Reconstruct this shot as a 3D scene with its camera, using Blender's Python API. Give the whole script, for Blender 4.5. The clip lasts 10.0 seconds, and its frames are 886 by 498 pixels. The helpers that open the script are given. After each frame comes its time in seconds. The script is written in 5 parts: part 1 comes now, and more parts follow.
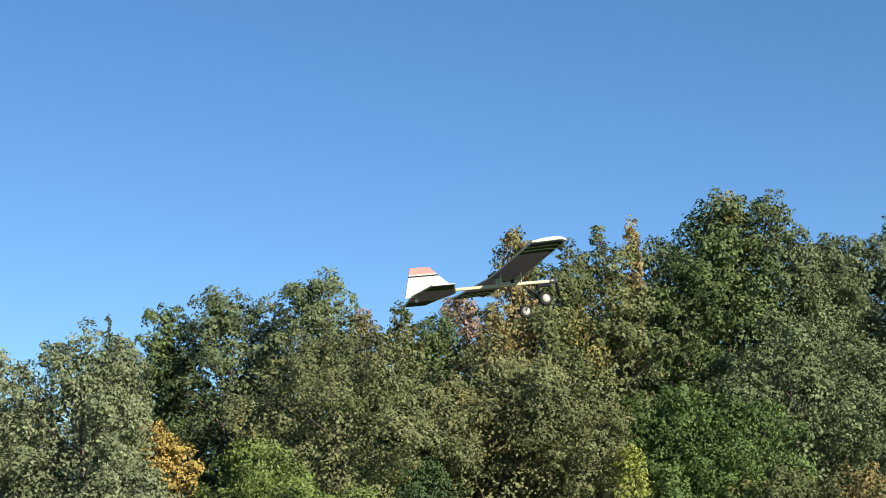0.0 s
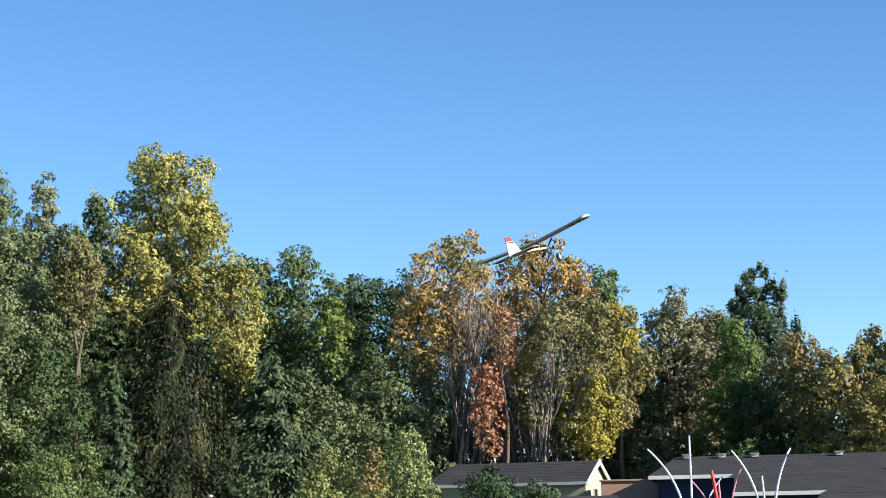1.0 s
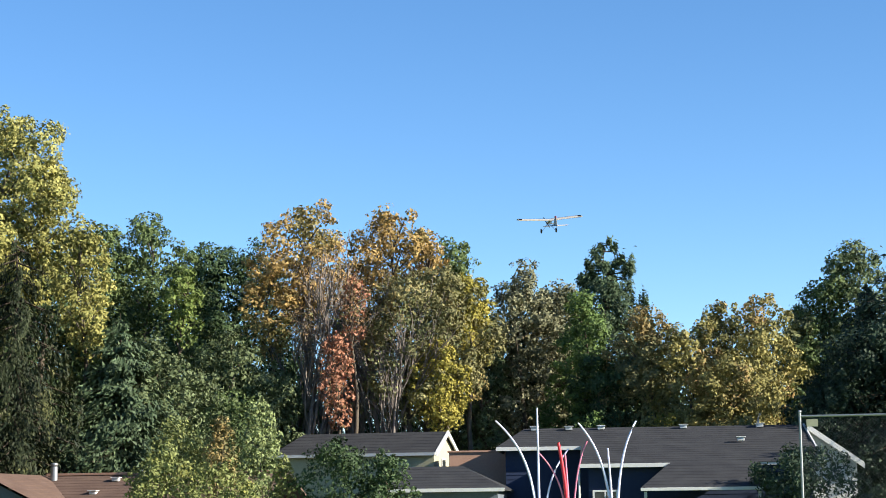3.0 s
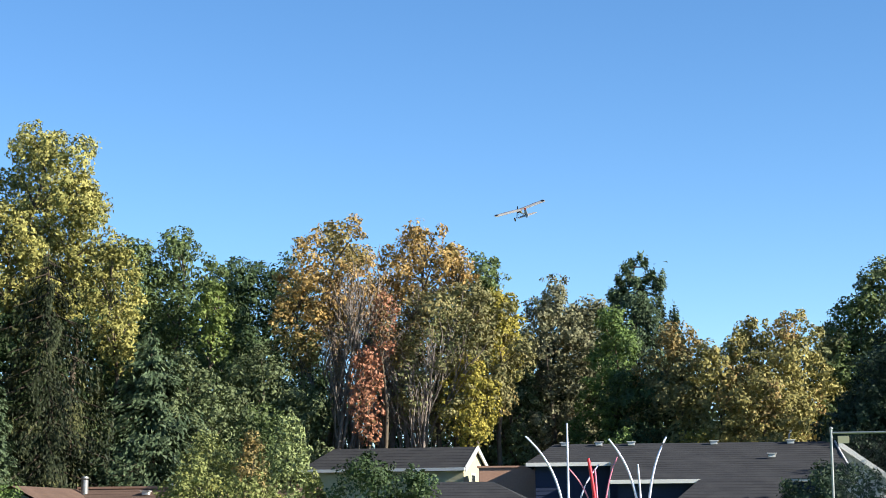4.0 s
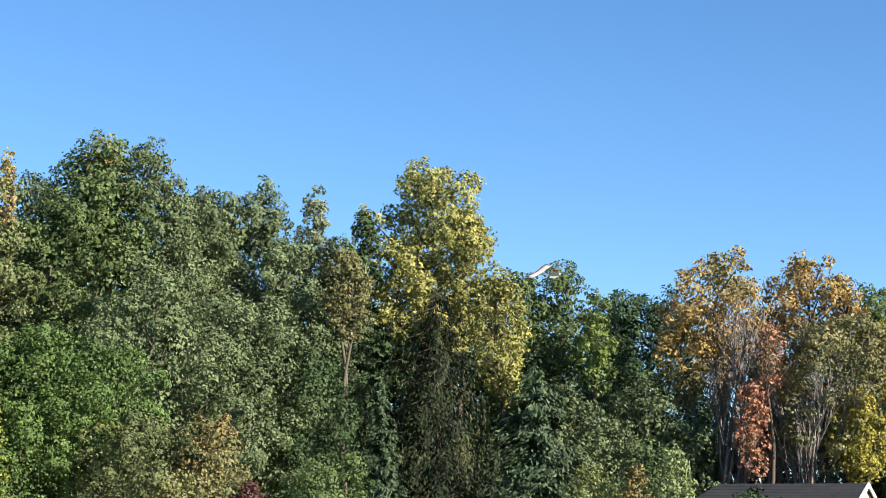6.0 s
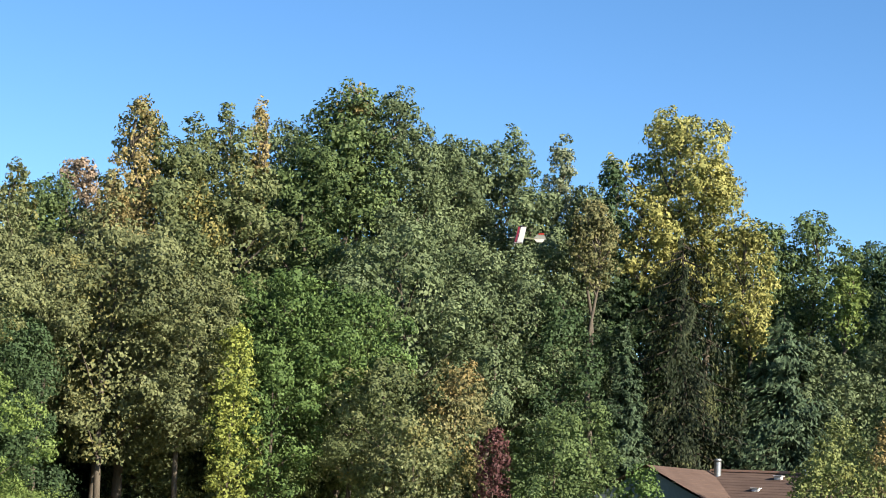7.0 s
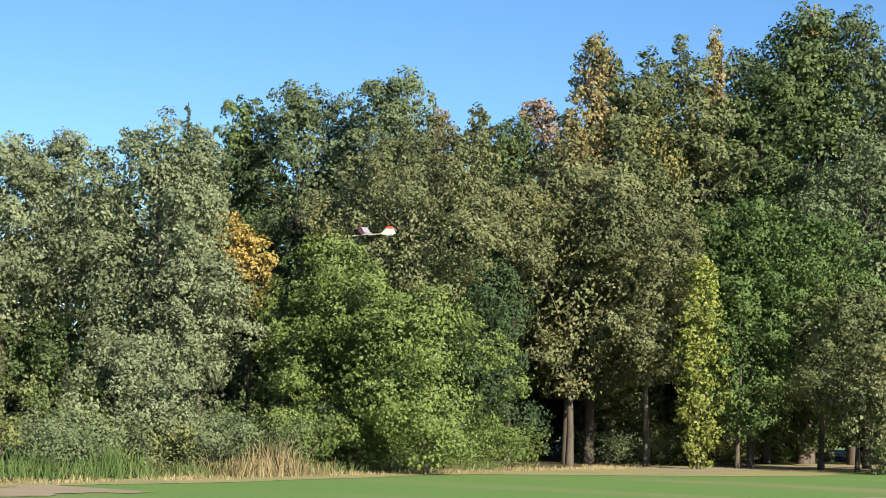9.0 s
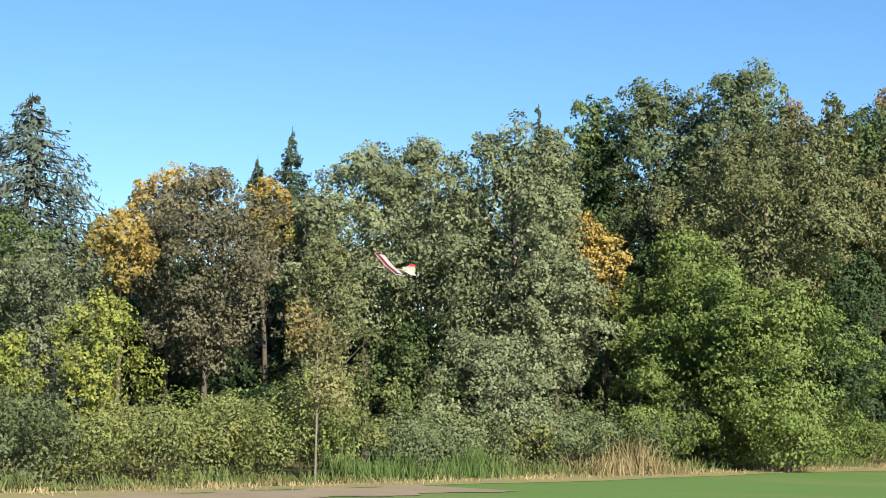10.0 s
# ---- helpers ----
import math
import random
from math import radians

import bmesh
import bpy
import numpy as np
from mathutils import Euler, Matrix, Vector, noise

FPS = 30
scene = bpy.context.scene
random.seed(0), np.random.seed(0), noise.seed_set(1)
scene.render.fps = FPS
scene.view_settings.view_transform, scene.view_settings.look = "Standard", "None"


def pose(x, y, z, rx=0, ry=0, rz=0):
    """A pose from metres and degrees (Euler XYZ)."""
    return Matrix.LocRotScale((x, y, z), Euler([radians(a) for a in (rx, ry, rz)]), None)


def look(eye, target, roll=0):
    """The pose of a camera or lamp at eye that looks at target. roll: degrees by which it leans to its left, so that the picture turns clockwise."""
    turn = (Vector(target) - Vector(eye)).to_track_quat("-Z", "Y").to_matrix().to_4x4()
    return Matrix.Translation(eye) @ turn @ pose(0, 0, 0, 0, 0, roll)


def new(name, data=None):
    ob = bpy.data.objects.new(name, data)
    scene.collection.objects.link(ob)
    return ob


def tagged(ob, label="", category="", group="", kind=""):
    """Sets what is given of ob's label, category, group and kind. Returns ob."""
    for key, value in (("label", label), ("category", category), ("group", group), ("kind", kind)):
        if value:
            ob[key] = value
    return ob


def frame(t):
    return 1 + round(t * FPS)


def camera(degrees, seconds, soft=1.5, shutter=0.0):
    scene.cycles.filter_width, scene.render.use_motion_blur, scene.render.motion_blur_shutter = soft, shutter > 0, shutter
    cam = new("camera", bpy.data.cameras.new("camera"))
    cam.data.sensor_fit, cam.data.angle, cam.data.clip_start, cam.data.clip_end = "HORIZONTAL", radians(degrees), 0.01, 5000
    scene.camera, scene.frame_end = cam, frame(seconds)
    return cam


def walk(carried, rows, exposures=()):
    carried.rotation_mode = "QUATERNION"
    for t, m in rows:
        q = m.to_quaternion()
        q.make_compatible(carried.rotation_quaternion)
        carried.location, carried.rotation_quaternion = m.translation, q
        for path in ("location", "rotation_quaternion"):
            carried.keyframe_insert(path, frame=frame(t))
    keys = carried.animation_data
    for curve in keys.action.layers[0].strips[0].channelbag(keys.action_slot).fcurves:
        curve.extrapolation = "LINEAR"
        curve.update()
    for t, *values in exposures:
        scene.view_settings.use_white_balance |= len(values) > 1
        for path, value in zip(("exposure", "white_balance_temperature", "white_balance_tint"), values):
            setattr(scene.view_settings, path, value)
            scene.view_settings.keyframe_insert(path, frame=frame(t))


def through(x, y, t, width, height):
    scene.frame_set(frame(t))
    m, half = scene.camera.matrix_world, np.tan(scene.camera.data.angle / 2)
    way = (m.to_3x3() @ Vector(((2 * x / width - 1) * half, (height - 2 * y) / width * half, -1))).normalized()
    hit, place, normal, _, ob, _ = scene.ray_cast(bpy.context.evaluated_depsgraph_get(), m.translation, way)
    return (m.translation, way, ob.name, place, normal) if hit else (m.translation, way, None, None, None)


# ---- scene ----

EYE = (0.0, 0.0, 1.6)


def pan(turn, tilt, lean):
    """The standing camera, turned left, tilted up and leaned by degrees."""
    a, b = radians(turn), radians(tilt)
    way = Vector((-math.sin(a) * math.cos(b), math.cos(a) * math.cos(b), math.sin(b)))
    return look(EYE, Vector(EYE) + way, lean)


cam = camera(26.63, 10.0, soft=0.92)
walk(cam, [
    (0.0, pan(33.100, 11.253, -1.289)),
    (0.1, pan(29.259, 11.085, -1.472)),
    (0.2, pan(25.591, 10.938, -1.592)),
    (0.3, pan(22.216, 10.701, -1.643)),
    (0.4, pan(19.045, 10.434, -1.667)),
    (0.5, pan(16.100, 10.202, -1.850)),
    (0.6, pan(12.594, 9.849, -1.838)),
    (0.7, pan(10.394, 9.592, -1.627)),
    (0.8, pan(8.467, 9.351, -1.355)),
    (1.0, pan(5.626, 9.086, -0.946)),
    (1.2, pan(3.761, 8.883, -0.611)),
    (1.5, pan(1.957, 8.625, -0.431)),
    (2.0, pan(-0.057, 8.300, -0.429)),
    (2.2, pan(-0.328, 8.272, -0.604)),
    (2.5, pan(-0.015, 8.200, -0.710)),
    (2.7, pan(0.484, 8.120, -0.720)),
    (3.8, pan(1.780, 8.390, -0.480)),
    (4.0, pan(1.997, 8.596, -0.391)),
    (4.5, pan(3.392, 9.301, -0.270)),
    (5.0, pan(5.487, 9.619, -0.213)),
    (5.5, pan(7.847, 9.558, 0.014)),
    (5.7, pan(9.690, 9.573, 0.285)),
    (6.0, pan(13.825, 9.541, 0.981)),
    (6.2, pan(16.709, 9.299, 1.586)),
    (7.3, pan(23.067, 7.434, 2.534)),
    (7.5, pan(24.985, 7.724, 2.472)),
    (8.0, pan(29.366, 8.250, 2.205)),
    (8.5, pan(31.674, 6.770, 1.790)),
    (9.0, pan(35.455, 5.194, 1.478)),
    (9.5, pan(40.696, 5.013, 1.339)),
    (10.0, pan(46.290, 4.944, 0.739)),
], exposures=[(0.0, 0.86), (1.0, 1.34), (5.5, 1.38), (7.5, 1.26), (9.0, 1.08), (10.0, 0.98)])

# ---- daylight: clear evening, low sun from the right ----
SUN_WAY = Vector((0.95, -0.31, 0.0)).normalized()
SUN_HEIGHT = radians(25)
world = bpy.data.worlds.new("sky")
scene.world = world
world.use_nodes = True
sky = world.node_tree.nodes.new("ShaderNodeTexSky")
sky.sky_type = "NISHITA"
sky.sun_disc = False
sky.sun_elevation = SUN_HEIGHT
sky.sun_rotation = math.atan2(SUN_WAY.x, SUN_WAY.y)
sky.air_density, sky.dust_density, sky.ozone_density = 0.75, 0.0, 3.0
background = world.node_tree.nodes["Background"]
background.inputs["Strength"].default_value = 0.083
deep = world.node_tree.nodes.new("ShaderNodeHueSaturation")
deep.inputs["Saturation"].default_value = 1.16
world.node_tree.links.new(sky.outputs[0], deep.inputs["Color"])
world.node_tree.links.new(deep.outputs[0], background.inputs["Color"])

sun_data = bpy.data.lights.new("sun", "SUN")
sun_data.energy, sun_data.angle, sun_data.color = 5.0, radians(0.5), (1.0, 0.93, 0.77)
sun = new("sun", sun_data)
way_to_sun = SUN_WAY * math.cos(SUN_HEIGHT) + Vector((0, 0, math.sin(SUN_HEIGHT)))
sun.matrix_world = look(way_to_sun * 200, (0, 0, 0))


# ---- materials ----
def shader(name, rough=0.8, spec=0.3, metal=0.0):
    m = bpy.data.materials.new(name)
    m.use_nodes = True
    p = m.node_tree.nodes["Principled BSDF"]
    p.inputs["Roughness"].default_value = rough
    p.inputs["Specular IOR Level"].default_value = spec
    p.inputs["Metallic"].default_value = metal
    return m, m.node_tree.nodes, m.node_tree.links, p


def surface(name, a, b, scale=3.0, rough=0.8, spec=0.3, metal=0.0, bump=0.0, fine=12.0, stretch=(1, 1, 1)):
    """Two colours mixed by noise at two scales, with fine relief."""
    m, n, l, p = shader(name, rough, spec, metal)
    co = n.new("ShaderNodeTexCoord")
    mp = n.new("ShaderNodeMapping")
    mp.inputs["Scale"].default_value = stretch
    l.new(co.outputs["Object"], mp.inputs["Vector"])
    big, small = n.new("ShaderNodeTexNoise"), n.new("ShaderNodeTexNoise")
    for t, s in ((big, scale), (small, scale * fine)):
        t.inputs["Scale"].default_value = s
        t.inputs["Detail"].default_value = 4
        l.new(mp.outputs[0], t.inputs["Vector"])
    add = n.new("ShaderNodeMath")
    add.operation = "ADD"
    l.new(big.outputs[0], add.inputs[0])
    l.new(small.outputs[0], add.inputs[1])
    ramp = n.new("ShaderNodeMapRange")
    ramp.inputs["From Min"].default_value, ramp.inputs["From Max"].default_value = 0.7, 1.3
    l.new(add.outputs[0], ramp.inputs["Value"])
    mix = n.new("ShaderNodeMix")
    mix.data_type = "RGBA"
    mix.inputs["A"].default_value, mix.inputs["B"].default_value = (*a, 1), (*b, 1)
    l.new(ramp.outputs[0], mix.inputs["Factor"])
    l.new(mix.outputs["Result"], p.inputs["Base Color"])
    if bump:
        bp = n.new("ShaderNodeBump")
        bp.inputs["Strength"].default_value, bp.inputs["Distance"].default_value = bump, 0.02
        l.new(small.outputs[0], bp.inputs["Height"])
        l.new(bp.outputs[0], p.inputs["Normal"])
    return m


def foliage(name, base, tip, accent=None, share=0.0, through=0.09, scale=0.35):
    """Leaves: two tones leaf by leaf and clump by clump, some clumps in an autumn accent, light shining through."""
    m, n, l, p = shader(name, 0.6, 0.15)
    base, tip = [0.64 * c * k for c, k in zip(base, (1.02, 1.0, 1.1))], [1.32 * c * k for c, k in zip(tip, (1.02, 1.0, 1.1))]
    geo, co, ob = n.new("ShaderNodeNewGeometry"), n.new("ShaderNodeTexCoord"), n.new("ShaderNodeObjectInfo")
    shift = n.new("ShaderNodeVectorMath")
    shift.operation = "MULTIPLY_ADD"
    shift.inputs[1].default_value = (1, 1, 1)
    l.new(co.outputs["Object"], shift.inputs[0])
    far = n.new("ShaderNodeMath")
    far.operation = "MULTIPLY"
    far.inputs[1].default_value = 90
    l.new(ob.outputs["Random"], far.inputs[0])
    l.new(far.outputs[0], shift.inputs[2])
    clump = n.new("ShaderNodeTexNoise")
    clump.inputs["Scale"].default_value, clump.inputs["Detail"].default_value = scale, 3
    l.new(shift.outputs[0], clump.inputs["Vector"])
    tone = n.new("ShaderNodeMath")
    tone.operation = "MULTIPLY_ADD"
    tone.inputs[1].default_value = 0.6
    l.new(geo.outputs["Random Per Island"], tone.inputs[0])
    half = n.new("ShaderNodeMath")
    half.operation = "MULTIPLY_ADD"
    half.inputs[1].default_value, half.inputs[2].default_value = 1.8, -0.7
    l.new(clump.outputs[0], half.inputs[0])
    l.new(half.outputs[0], tone.inputs[2])
    tone.use_clamp = True
    mix = n.new("ShaderNodeMix")
    mix.data_type = "RGBA"
    mix.inputs["A"].default_value, mix.inputs["B"].default_value = (*base, 1), (*tip, 1)
    l.new(tone.outputs[0], mix.inputs["Factor"])
    colour = mix.outputs["Result"]
    if accent:
        spot = n.new("ShaderNodeTexNoise")
        spot.inputs["Scale"].default_value, spot.inputs["Detail"].default_value = scale * 0.8, 2
        move = n.new("ShaderNodeVectorMath")
        move.operation = "ADD"
        move.inputs[1].default_value = (37, 11, 5)
        l.new(shift.outputs[0], move.inputs[0])
        l.new(move.outputs[0], spot.inputs["Vector"])
        jit = n.new("ShaderNodeMath")
        jit.operation = "MULTIPLY_ADD"
        jit.inputs[1].default_value = 0.16
        l.new(geo.outputs["Random Per Island"], jit.inputs[0])
        l.new(spot.outputs[0], jit.inputs[2])
        cut = n.new("ShaderNodeMapRange")
        edge = 0.78 - 0.42 * share
        cut.inputs["From Min"].default_value, cut.inputs["From Max"].default_value = edge, edge + 0.08
        l.new(jit.outputs[0], cut.inputs["Value"])
        over = n.new("ShaderNodeMix")
        over.data_type = "RGBA"
        over.inputs["B"].default_value = (*accent, 1)
        l.new(colour, over.inputs["A"])
        l.new(cut.outputs[0], over.inputs["Factor"])
        colour = over.outputs["Result"]
    l.new(colour, p.inputs["Base Color"])
    tr = n.new("ShaderNodeBsdfTranslucent")
    l.new(colour, tr.inputs["Color"])
    both = n.new("ShaderNodeMixShader")
    both.inputs[0].default_value = through
    l.new(p.outputs[0], both.inputs[1])
    l.new(tr.outputs[0], both.inputs[2])
    l.new(both.outputs[0], n["Material Output"].inputs["Surface"])
    return m


LEAVES = {
    "green": foliage("green_leaves", (0.04, 0.072, 0.024), (0.105, 0.14, 0.046)),
    "grey_green": foliage("grey_green_leaves", (0.115, 0.145, 0.066), (0.185, 0.21, 0.105)),
    "bright": foliage("bright_green_leaves", (0.082, 0.13, 0.031), (0.145, 0.188, 0.048)),
    "lime": foliage("yellow_green_leaves", (0.135, 0.17, 0.035), (0.215, 0.235, 0.05)),
    "olive": foliage("olive_leaves", (0.09, 0.108, 0.042), (0.15, 0.16, 0.066), (0.18, 0.165, 0.06), 0.2),
    "golden_olive": foliage("golden_olive_leaves", (0.115, 0.118, 0.045), (0.185, 0.172, 0.07), (0.23, 0.17, 0.068), 0.3),
    "green_gold": foliage("green_leaves_turning", (0.055, 0.078, 0.028), (0.13, 0.145, 0.056), (0.21, 0.175, 0.055), 0.26),
    # dark green leaves, also the stand-in colour for shade inside the wood
    "dark": foliage("dark_and_shade_leaves", (0.028, 0.052, 0.02), (0.05, 0.08, 0.03)),
    "blue_needles": foliage("blue_green_needles", (0.06, 0.086, 0.06), (0.115, 0.142, 0.10), through=0.1),
    "hanging": foliage("hanging_needles", (0.016, 0.027, 0.014), (0.038, 0.046, 0.02), (0.09, 0.095, 0.04), 0.28, through=0.1, scale=0.5),
    "yellow": foliage("yellow_leaves", (0.195, 0.195, 0.05), (0.28, 0.265, 0.078), (0.12, 0.14, 0.042), 0.22),
    "gold": foliage("golden_leaves", (0.29, 0.215, 0.055), (0.36, 0.265, 0.07), (0.18, 0.16, 0.045), 0.3),
    "orange": foliage("orange_leaves", (0.30, 0.20, 0.062), (0.37, 0.25, 0.085), (0.22, 0.175, 0.065), 0.35),
    "rust": foliage("rust_leaves", (0.28, 0.125, 0.07), (0.40, 0.20, 0.115), (0.18, 0.13, 0.06), 0.35),
    "brown": foliage("brown_green_leaves", (0.075, 0.075, 0.04), (0.15, 0.142, 0.08)),
    "maroon": foliage("maroon_leaves", (0.07, 0.03, 0.03), (0.11, 0.045, 0.04)),
    "pine": foliage("pine_needles", (0.042, 0.072, 0.036), (0.08, 0.115, 0.055), through=0.1),
    # dark needles, taken darker still to hold the shade of the sides in view
    "deep": foliage("shade_darkened_needles", (0.020, 0.034, 0.020), (0.036, 0.058, 0.032), through=0.08),
    "fresh": foliage("fresh_green_leaves", (0.045, 0.088, 0.024), (0.10, 0.15, 0.04)),
    "pale": foliage("pale_green_leaves", (0.11, 0.135, 0.065), (0.18, 0.20, 0.11)),
    "twiggy_olive": foliage("twiggy_olive_leaves", (0.09, 0.098, 0.05), (0.165, 0.165, 0.09), (0.21, 0.165, 0.09), 0.25),
    "gold_tip": foliage("gold_tinged_leaves", (0.20, 0.16, 0.06), (0.28, 0.22, 0.085), (0.11, 0.125, 0.045), 0.45),
    "gold_yellow": foliage("bright_yellow_leaves", (0.25, 0.225, 0.04), (0.32, 0.28, 0.055), (0.13, 0.14, 0.045), 0.4),
    "gold_olive_bright": foliage("pale_gold_leaves", (0.15, 0.145, 0.045), (0.24, 0.215, 0.07), (0.27, 0.18, 0.075), 0.3),
    "lime_soft": foliage("soft_yellow_green_leaves", (0.13, 0.175, 0.06), (0.21, 0.25, 0.10)),
    "pinkish": foliage("pale_orange_brown_leaves", (0.24, 0.18, 0.11), (0.32, 0.24, 0.155), (0.15, 0.14, 0.06), 0.3),
    "autumn_brown": foliage("orange_brown_leaves", (0.19, 0.125, 0.06), (0.28, 0.185, 0.09), (0.12, 0.115, 0.05), 0.45),
    "soft": foliage("soft_green_leaves", (0.065, 0.092, 0.038), (0.12, 0.15, 0.066)),
    "hedge": foliage("hedge_leaves", (0.11, 0.138, 0.042), (0.185, 0.205, 0.066), (0.21, 0.21, 0.06), 0.25, scale=0.7),
    "straw": foliage("dry_grass", (0.22, 0.18, 0.08), (0.34, 0.27, 0.13)),
    "reed": foliage("tall_weeds", (0.07, 0.11, 0.03), (0.13, 0.16, 0.05), (0.22, 0.18, 0.08), 0.3, scale=0.8),
}
BARK = surface("grey_brown_bark", (0.06, 0.048, 0.038), (0.14, 0.115, 0.09), 2.0, 0.9, 0.1, bump=0.6, stretch=(3, 3, 0.6))
DARK_BARK = surface("dark_conifer_bark", (0.035, 0.028, 0.022), (0.07, 0.055, 0.045), 2.0, 0.9, 0.1, bump=0.6, stretch=(3, 3, 0.6))
TWIG = surface("bare_twig_bark", (0.12, 0.10, 0.09), (0.24, 0.205, 0.185), 2.0, 0.9, 0.1)


def part(name, bm, material, parent=None, label="", smooth=False):
    """A bmesh as one mesh object under a thing."""
    me = bpy.data.meshes.new(name)
    bmesh.ops.recalc_face_normals(bm, faces=bm.faces)
    bm.to_mesh(me)
    bm.free()
    me.materials.append(material)
    if smooth:
        me.shade_smooth()
    ob = new(name, me)
    ob.parent = parent
    if label:
        tagged(ob, label)
    return ob


def grid_mesh(name, verts, faces, material, parent=None):
    """A mesh from arrays made in code: verts n x 3, faces m x 4."""
    me = bpy.data.meshes.new(name)
    me.vertices.add(len(verts))
    me.vertices.foreach_set("co", np.asarray(verts, np.float32).ravel())
    me.loops.add(faces.size)
    me.loops.foreach_set("vertex_index", faces.astype(np.int32).ravel())
    me.polygons.add(len(faces))
    me.polygons.foreach_set("loop_start", np.arange(0, faces.size, faces.shape[1], dtype=np.int32))
    me.update(calc_edges=True)
    me.materials.append(material)
    ob = new(name, me)
    ob.parent = parent
    return ob


def box(bm, x0, x1, y0, y1, z0, z1, bevel=0.0):
    r = bmesh.ops.create_cube(bm, size=1.0)
    bmesh.ops.scale(bm, vec=(x1 - x0, y1 - y0, z1 - z0), verts=r["verts"])
    bmesh.ops.translate(bm, vec=((x0 + x1) / 2, (y0 + y1) / 2, (z0 + z1) / 2), verts=r["verts"])
    if bevel:
        edges = list({e for v in r["verts"] for e in v.link_edges})
        bmesh.ops.bevel(bm, geom=edges, offset=bevel, segments=2, affect="EDGES")


def slab(bm, corners, thick):
    """A flat plate under four corners."""
    top = [bm.verts.new(c) for c in corners]
    low = [bm.verts.new(Vector(c) - Vector((0, 0, thick))) for c in corners]
    k = len(corners)
    bm.faces.new(top)
    bm.faces.new(low[::-1])
    for i in range(k):
        bm.faces.new((top[i], low[i], low[(i + 1) % k], top[(i + 1) % k]))


def tube_arrays(points, radii, sides=6):
    """Vertices and quads of a tapered tube along points."""
    pts = np.asarray(points, float)
    t = np.gradient(pts, axis=0)
    t /= np.linalg.norm(t, axis=1)[:, None] + 1e-9
    ref = np.where(np.abs(t[:, 2:3]) > 0.9, [[1.0, 0, 0]], [[0, 0, 1.0]])
    a = np.cross(t, ref)
    a /= np.linalg.norm(a, axis=1)[:, None] + 1e-9
    b = np.cross(t, a)
    ang = np.arange(sides) * 2 * np.pi / sides
    ring = a[:, None, :] * np.cos(ang)[None, :, None] + b[:, None, :] * np.sin(ang)[None, :, None]
    v = (pts[:, None, :] + ring * np.asarray(radii)[:, None, None]).reshape(-1, 3)
    i, j = np.meshgrid(np.arange(len(pts) - 1), np.arange(sides), indexing="ij")
    i, j = i.ravel(), j.ravel()
    k = (j + 1) % sides
    return v, np.stack([i * sides + j, i * sides + k, (i + 1) * sides + k, (i + 1) * sides + j], 1)


def join(pieces):
    vs, fs, base = [], [], 0
    for v, f in pieces:
        vs.append(v)
        fs.append(f + base)
        base += len(v)
    return np.concatenate(vs), np.concatenate(fs)


def tube(name, points, radii, material, parent=None, sides=8, label=""):
    v, f = tube_arrays(points, radii, sides)
    ob = grid_mesh(name, v, f, material, parent)
    ob.data.shade_smooth()
    if label:
        tagged(ob, label)
    return ob


# ---- trees ----
def unit(v):
    return v / (np.linalg.norm(v, axis=-1, keepdims=True) + 1e-9)


def leaf_faces(rng, at, out, length, width, along=None):
    """Pointed three-cornered leaves at the points, facing roughly outwards."""
    n = len(at)
    face = unit(out + rng.normal(0, 0.48, (n, 3)) + np.array([0, 0, 0.15]))
    axis = rng.normal(0, 1, (n, 3)) if along is None else along + rng.normal(0, 0.25, (n, 3))
    axis = unit(axis - face * (axis * face).sum(1, keepdims=True))
    side = np.cross(face, axis)
    s = rng.uniform(0.65, 1.3, (n, 1))
    l, w = axis * length * s * 0.5, side * width * s * 0.5
    v = np.stack([at - l - w * 0.7, at + l - w * 0.7, at + l * rng.uniform(-0.6, 0.6, (n, 1)) + w * 1.3], 1).reshape(-1, 3)
    return v, np.arange(n * 3).reshape(n, 3)


def blob_leaves(rng, centres, radii, count, length, width, flat=0.8, along=None):
    """Leaves in ragged shells round the clumps of a crown."""
    area = radii ** 2
    pick = rng.choice(len(centres), count, p=area / area.sum())
    d = unit(rng.normal(0, 1, (count, 3)))
    r = radii[pick] * (1.0 - np.abs(rng.normal(0, 0.20, count)) + 0.12 * (rng.random(count) < 0.25) * rng.random(count) * 2)
    wob = 1 + 0.22 * np.sin(d[:, 0] * 7 + pick) * np.sin(d[:, 1] * 6 + pick * 1.7) * np.sin(d[:, 2] * 7 + 2)
    at = centres[pick] + d * (r * wob)[:, None] * np.array([1, 1, flat])
    return leaf_faces(rng, at, d, length, width, along)


def profile(u, kind):
    """Half width of a crown by height, as a share of its widest."""
    u = np.asarray(u, float)
    if kind == "tall":
        low, mid = 0.80, 0.5
    else:
        low, mid = 0.62, 0.42
    under = low + (1 - low) * np.sin(np.clip(u / mid, 0, 1) * np.pi / 2)
    over = np.sqrt(np.clip(1 - (np.clip(u - mid, 0, 1) / (1 - mid)) ** 2.3 * 0.93, 0, 1))
    return np.where(u < mid, under, over)


def start_tree(name, x, y, label, category, group):
    root = new(name)
    root.location = (x, y, 0)
    root.empty_display_size = 0.5
    return tagged(root, label, category, group)


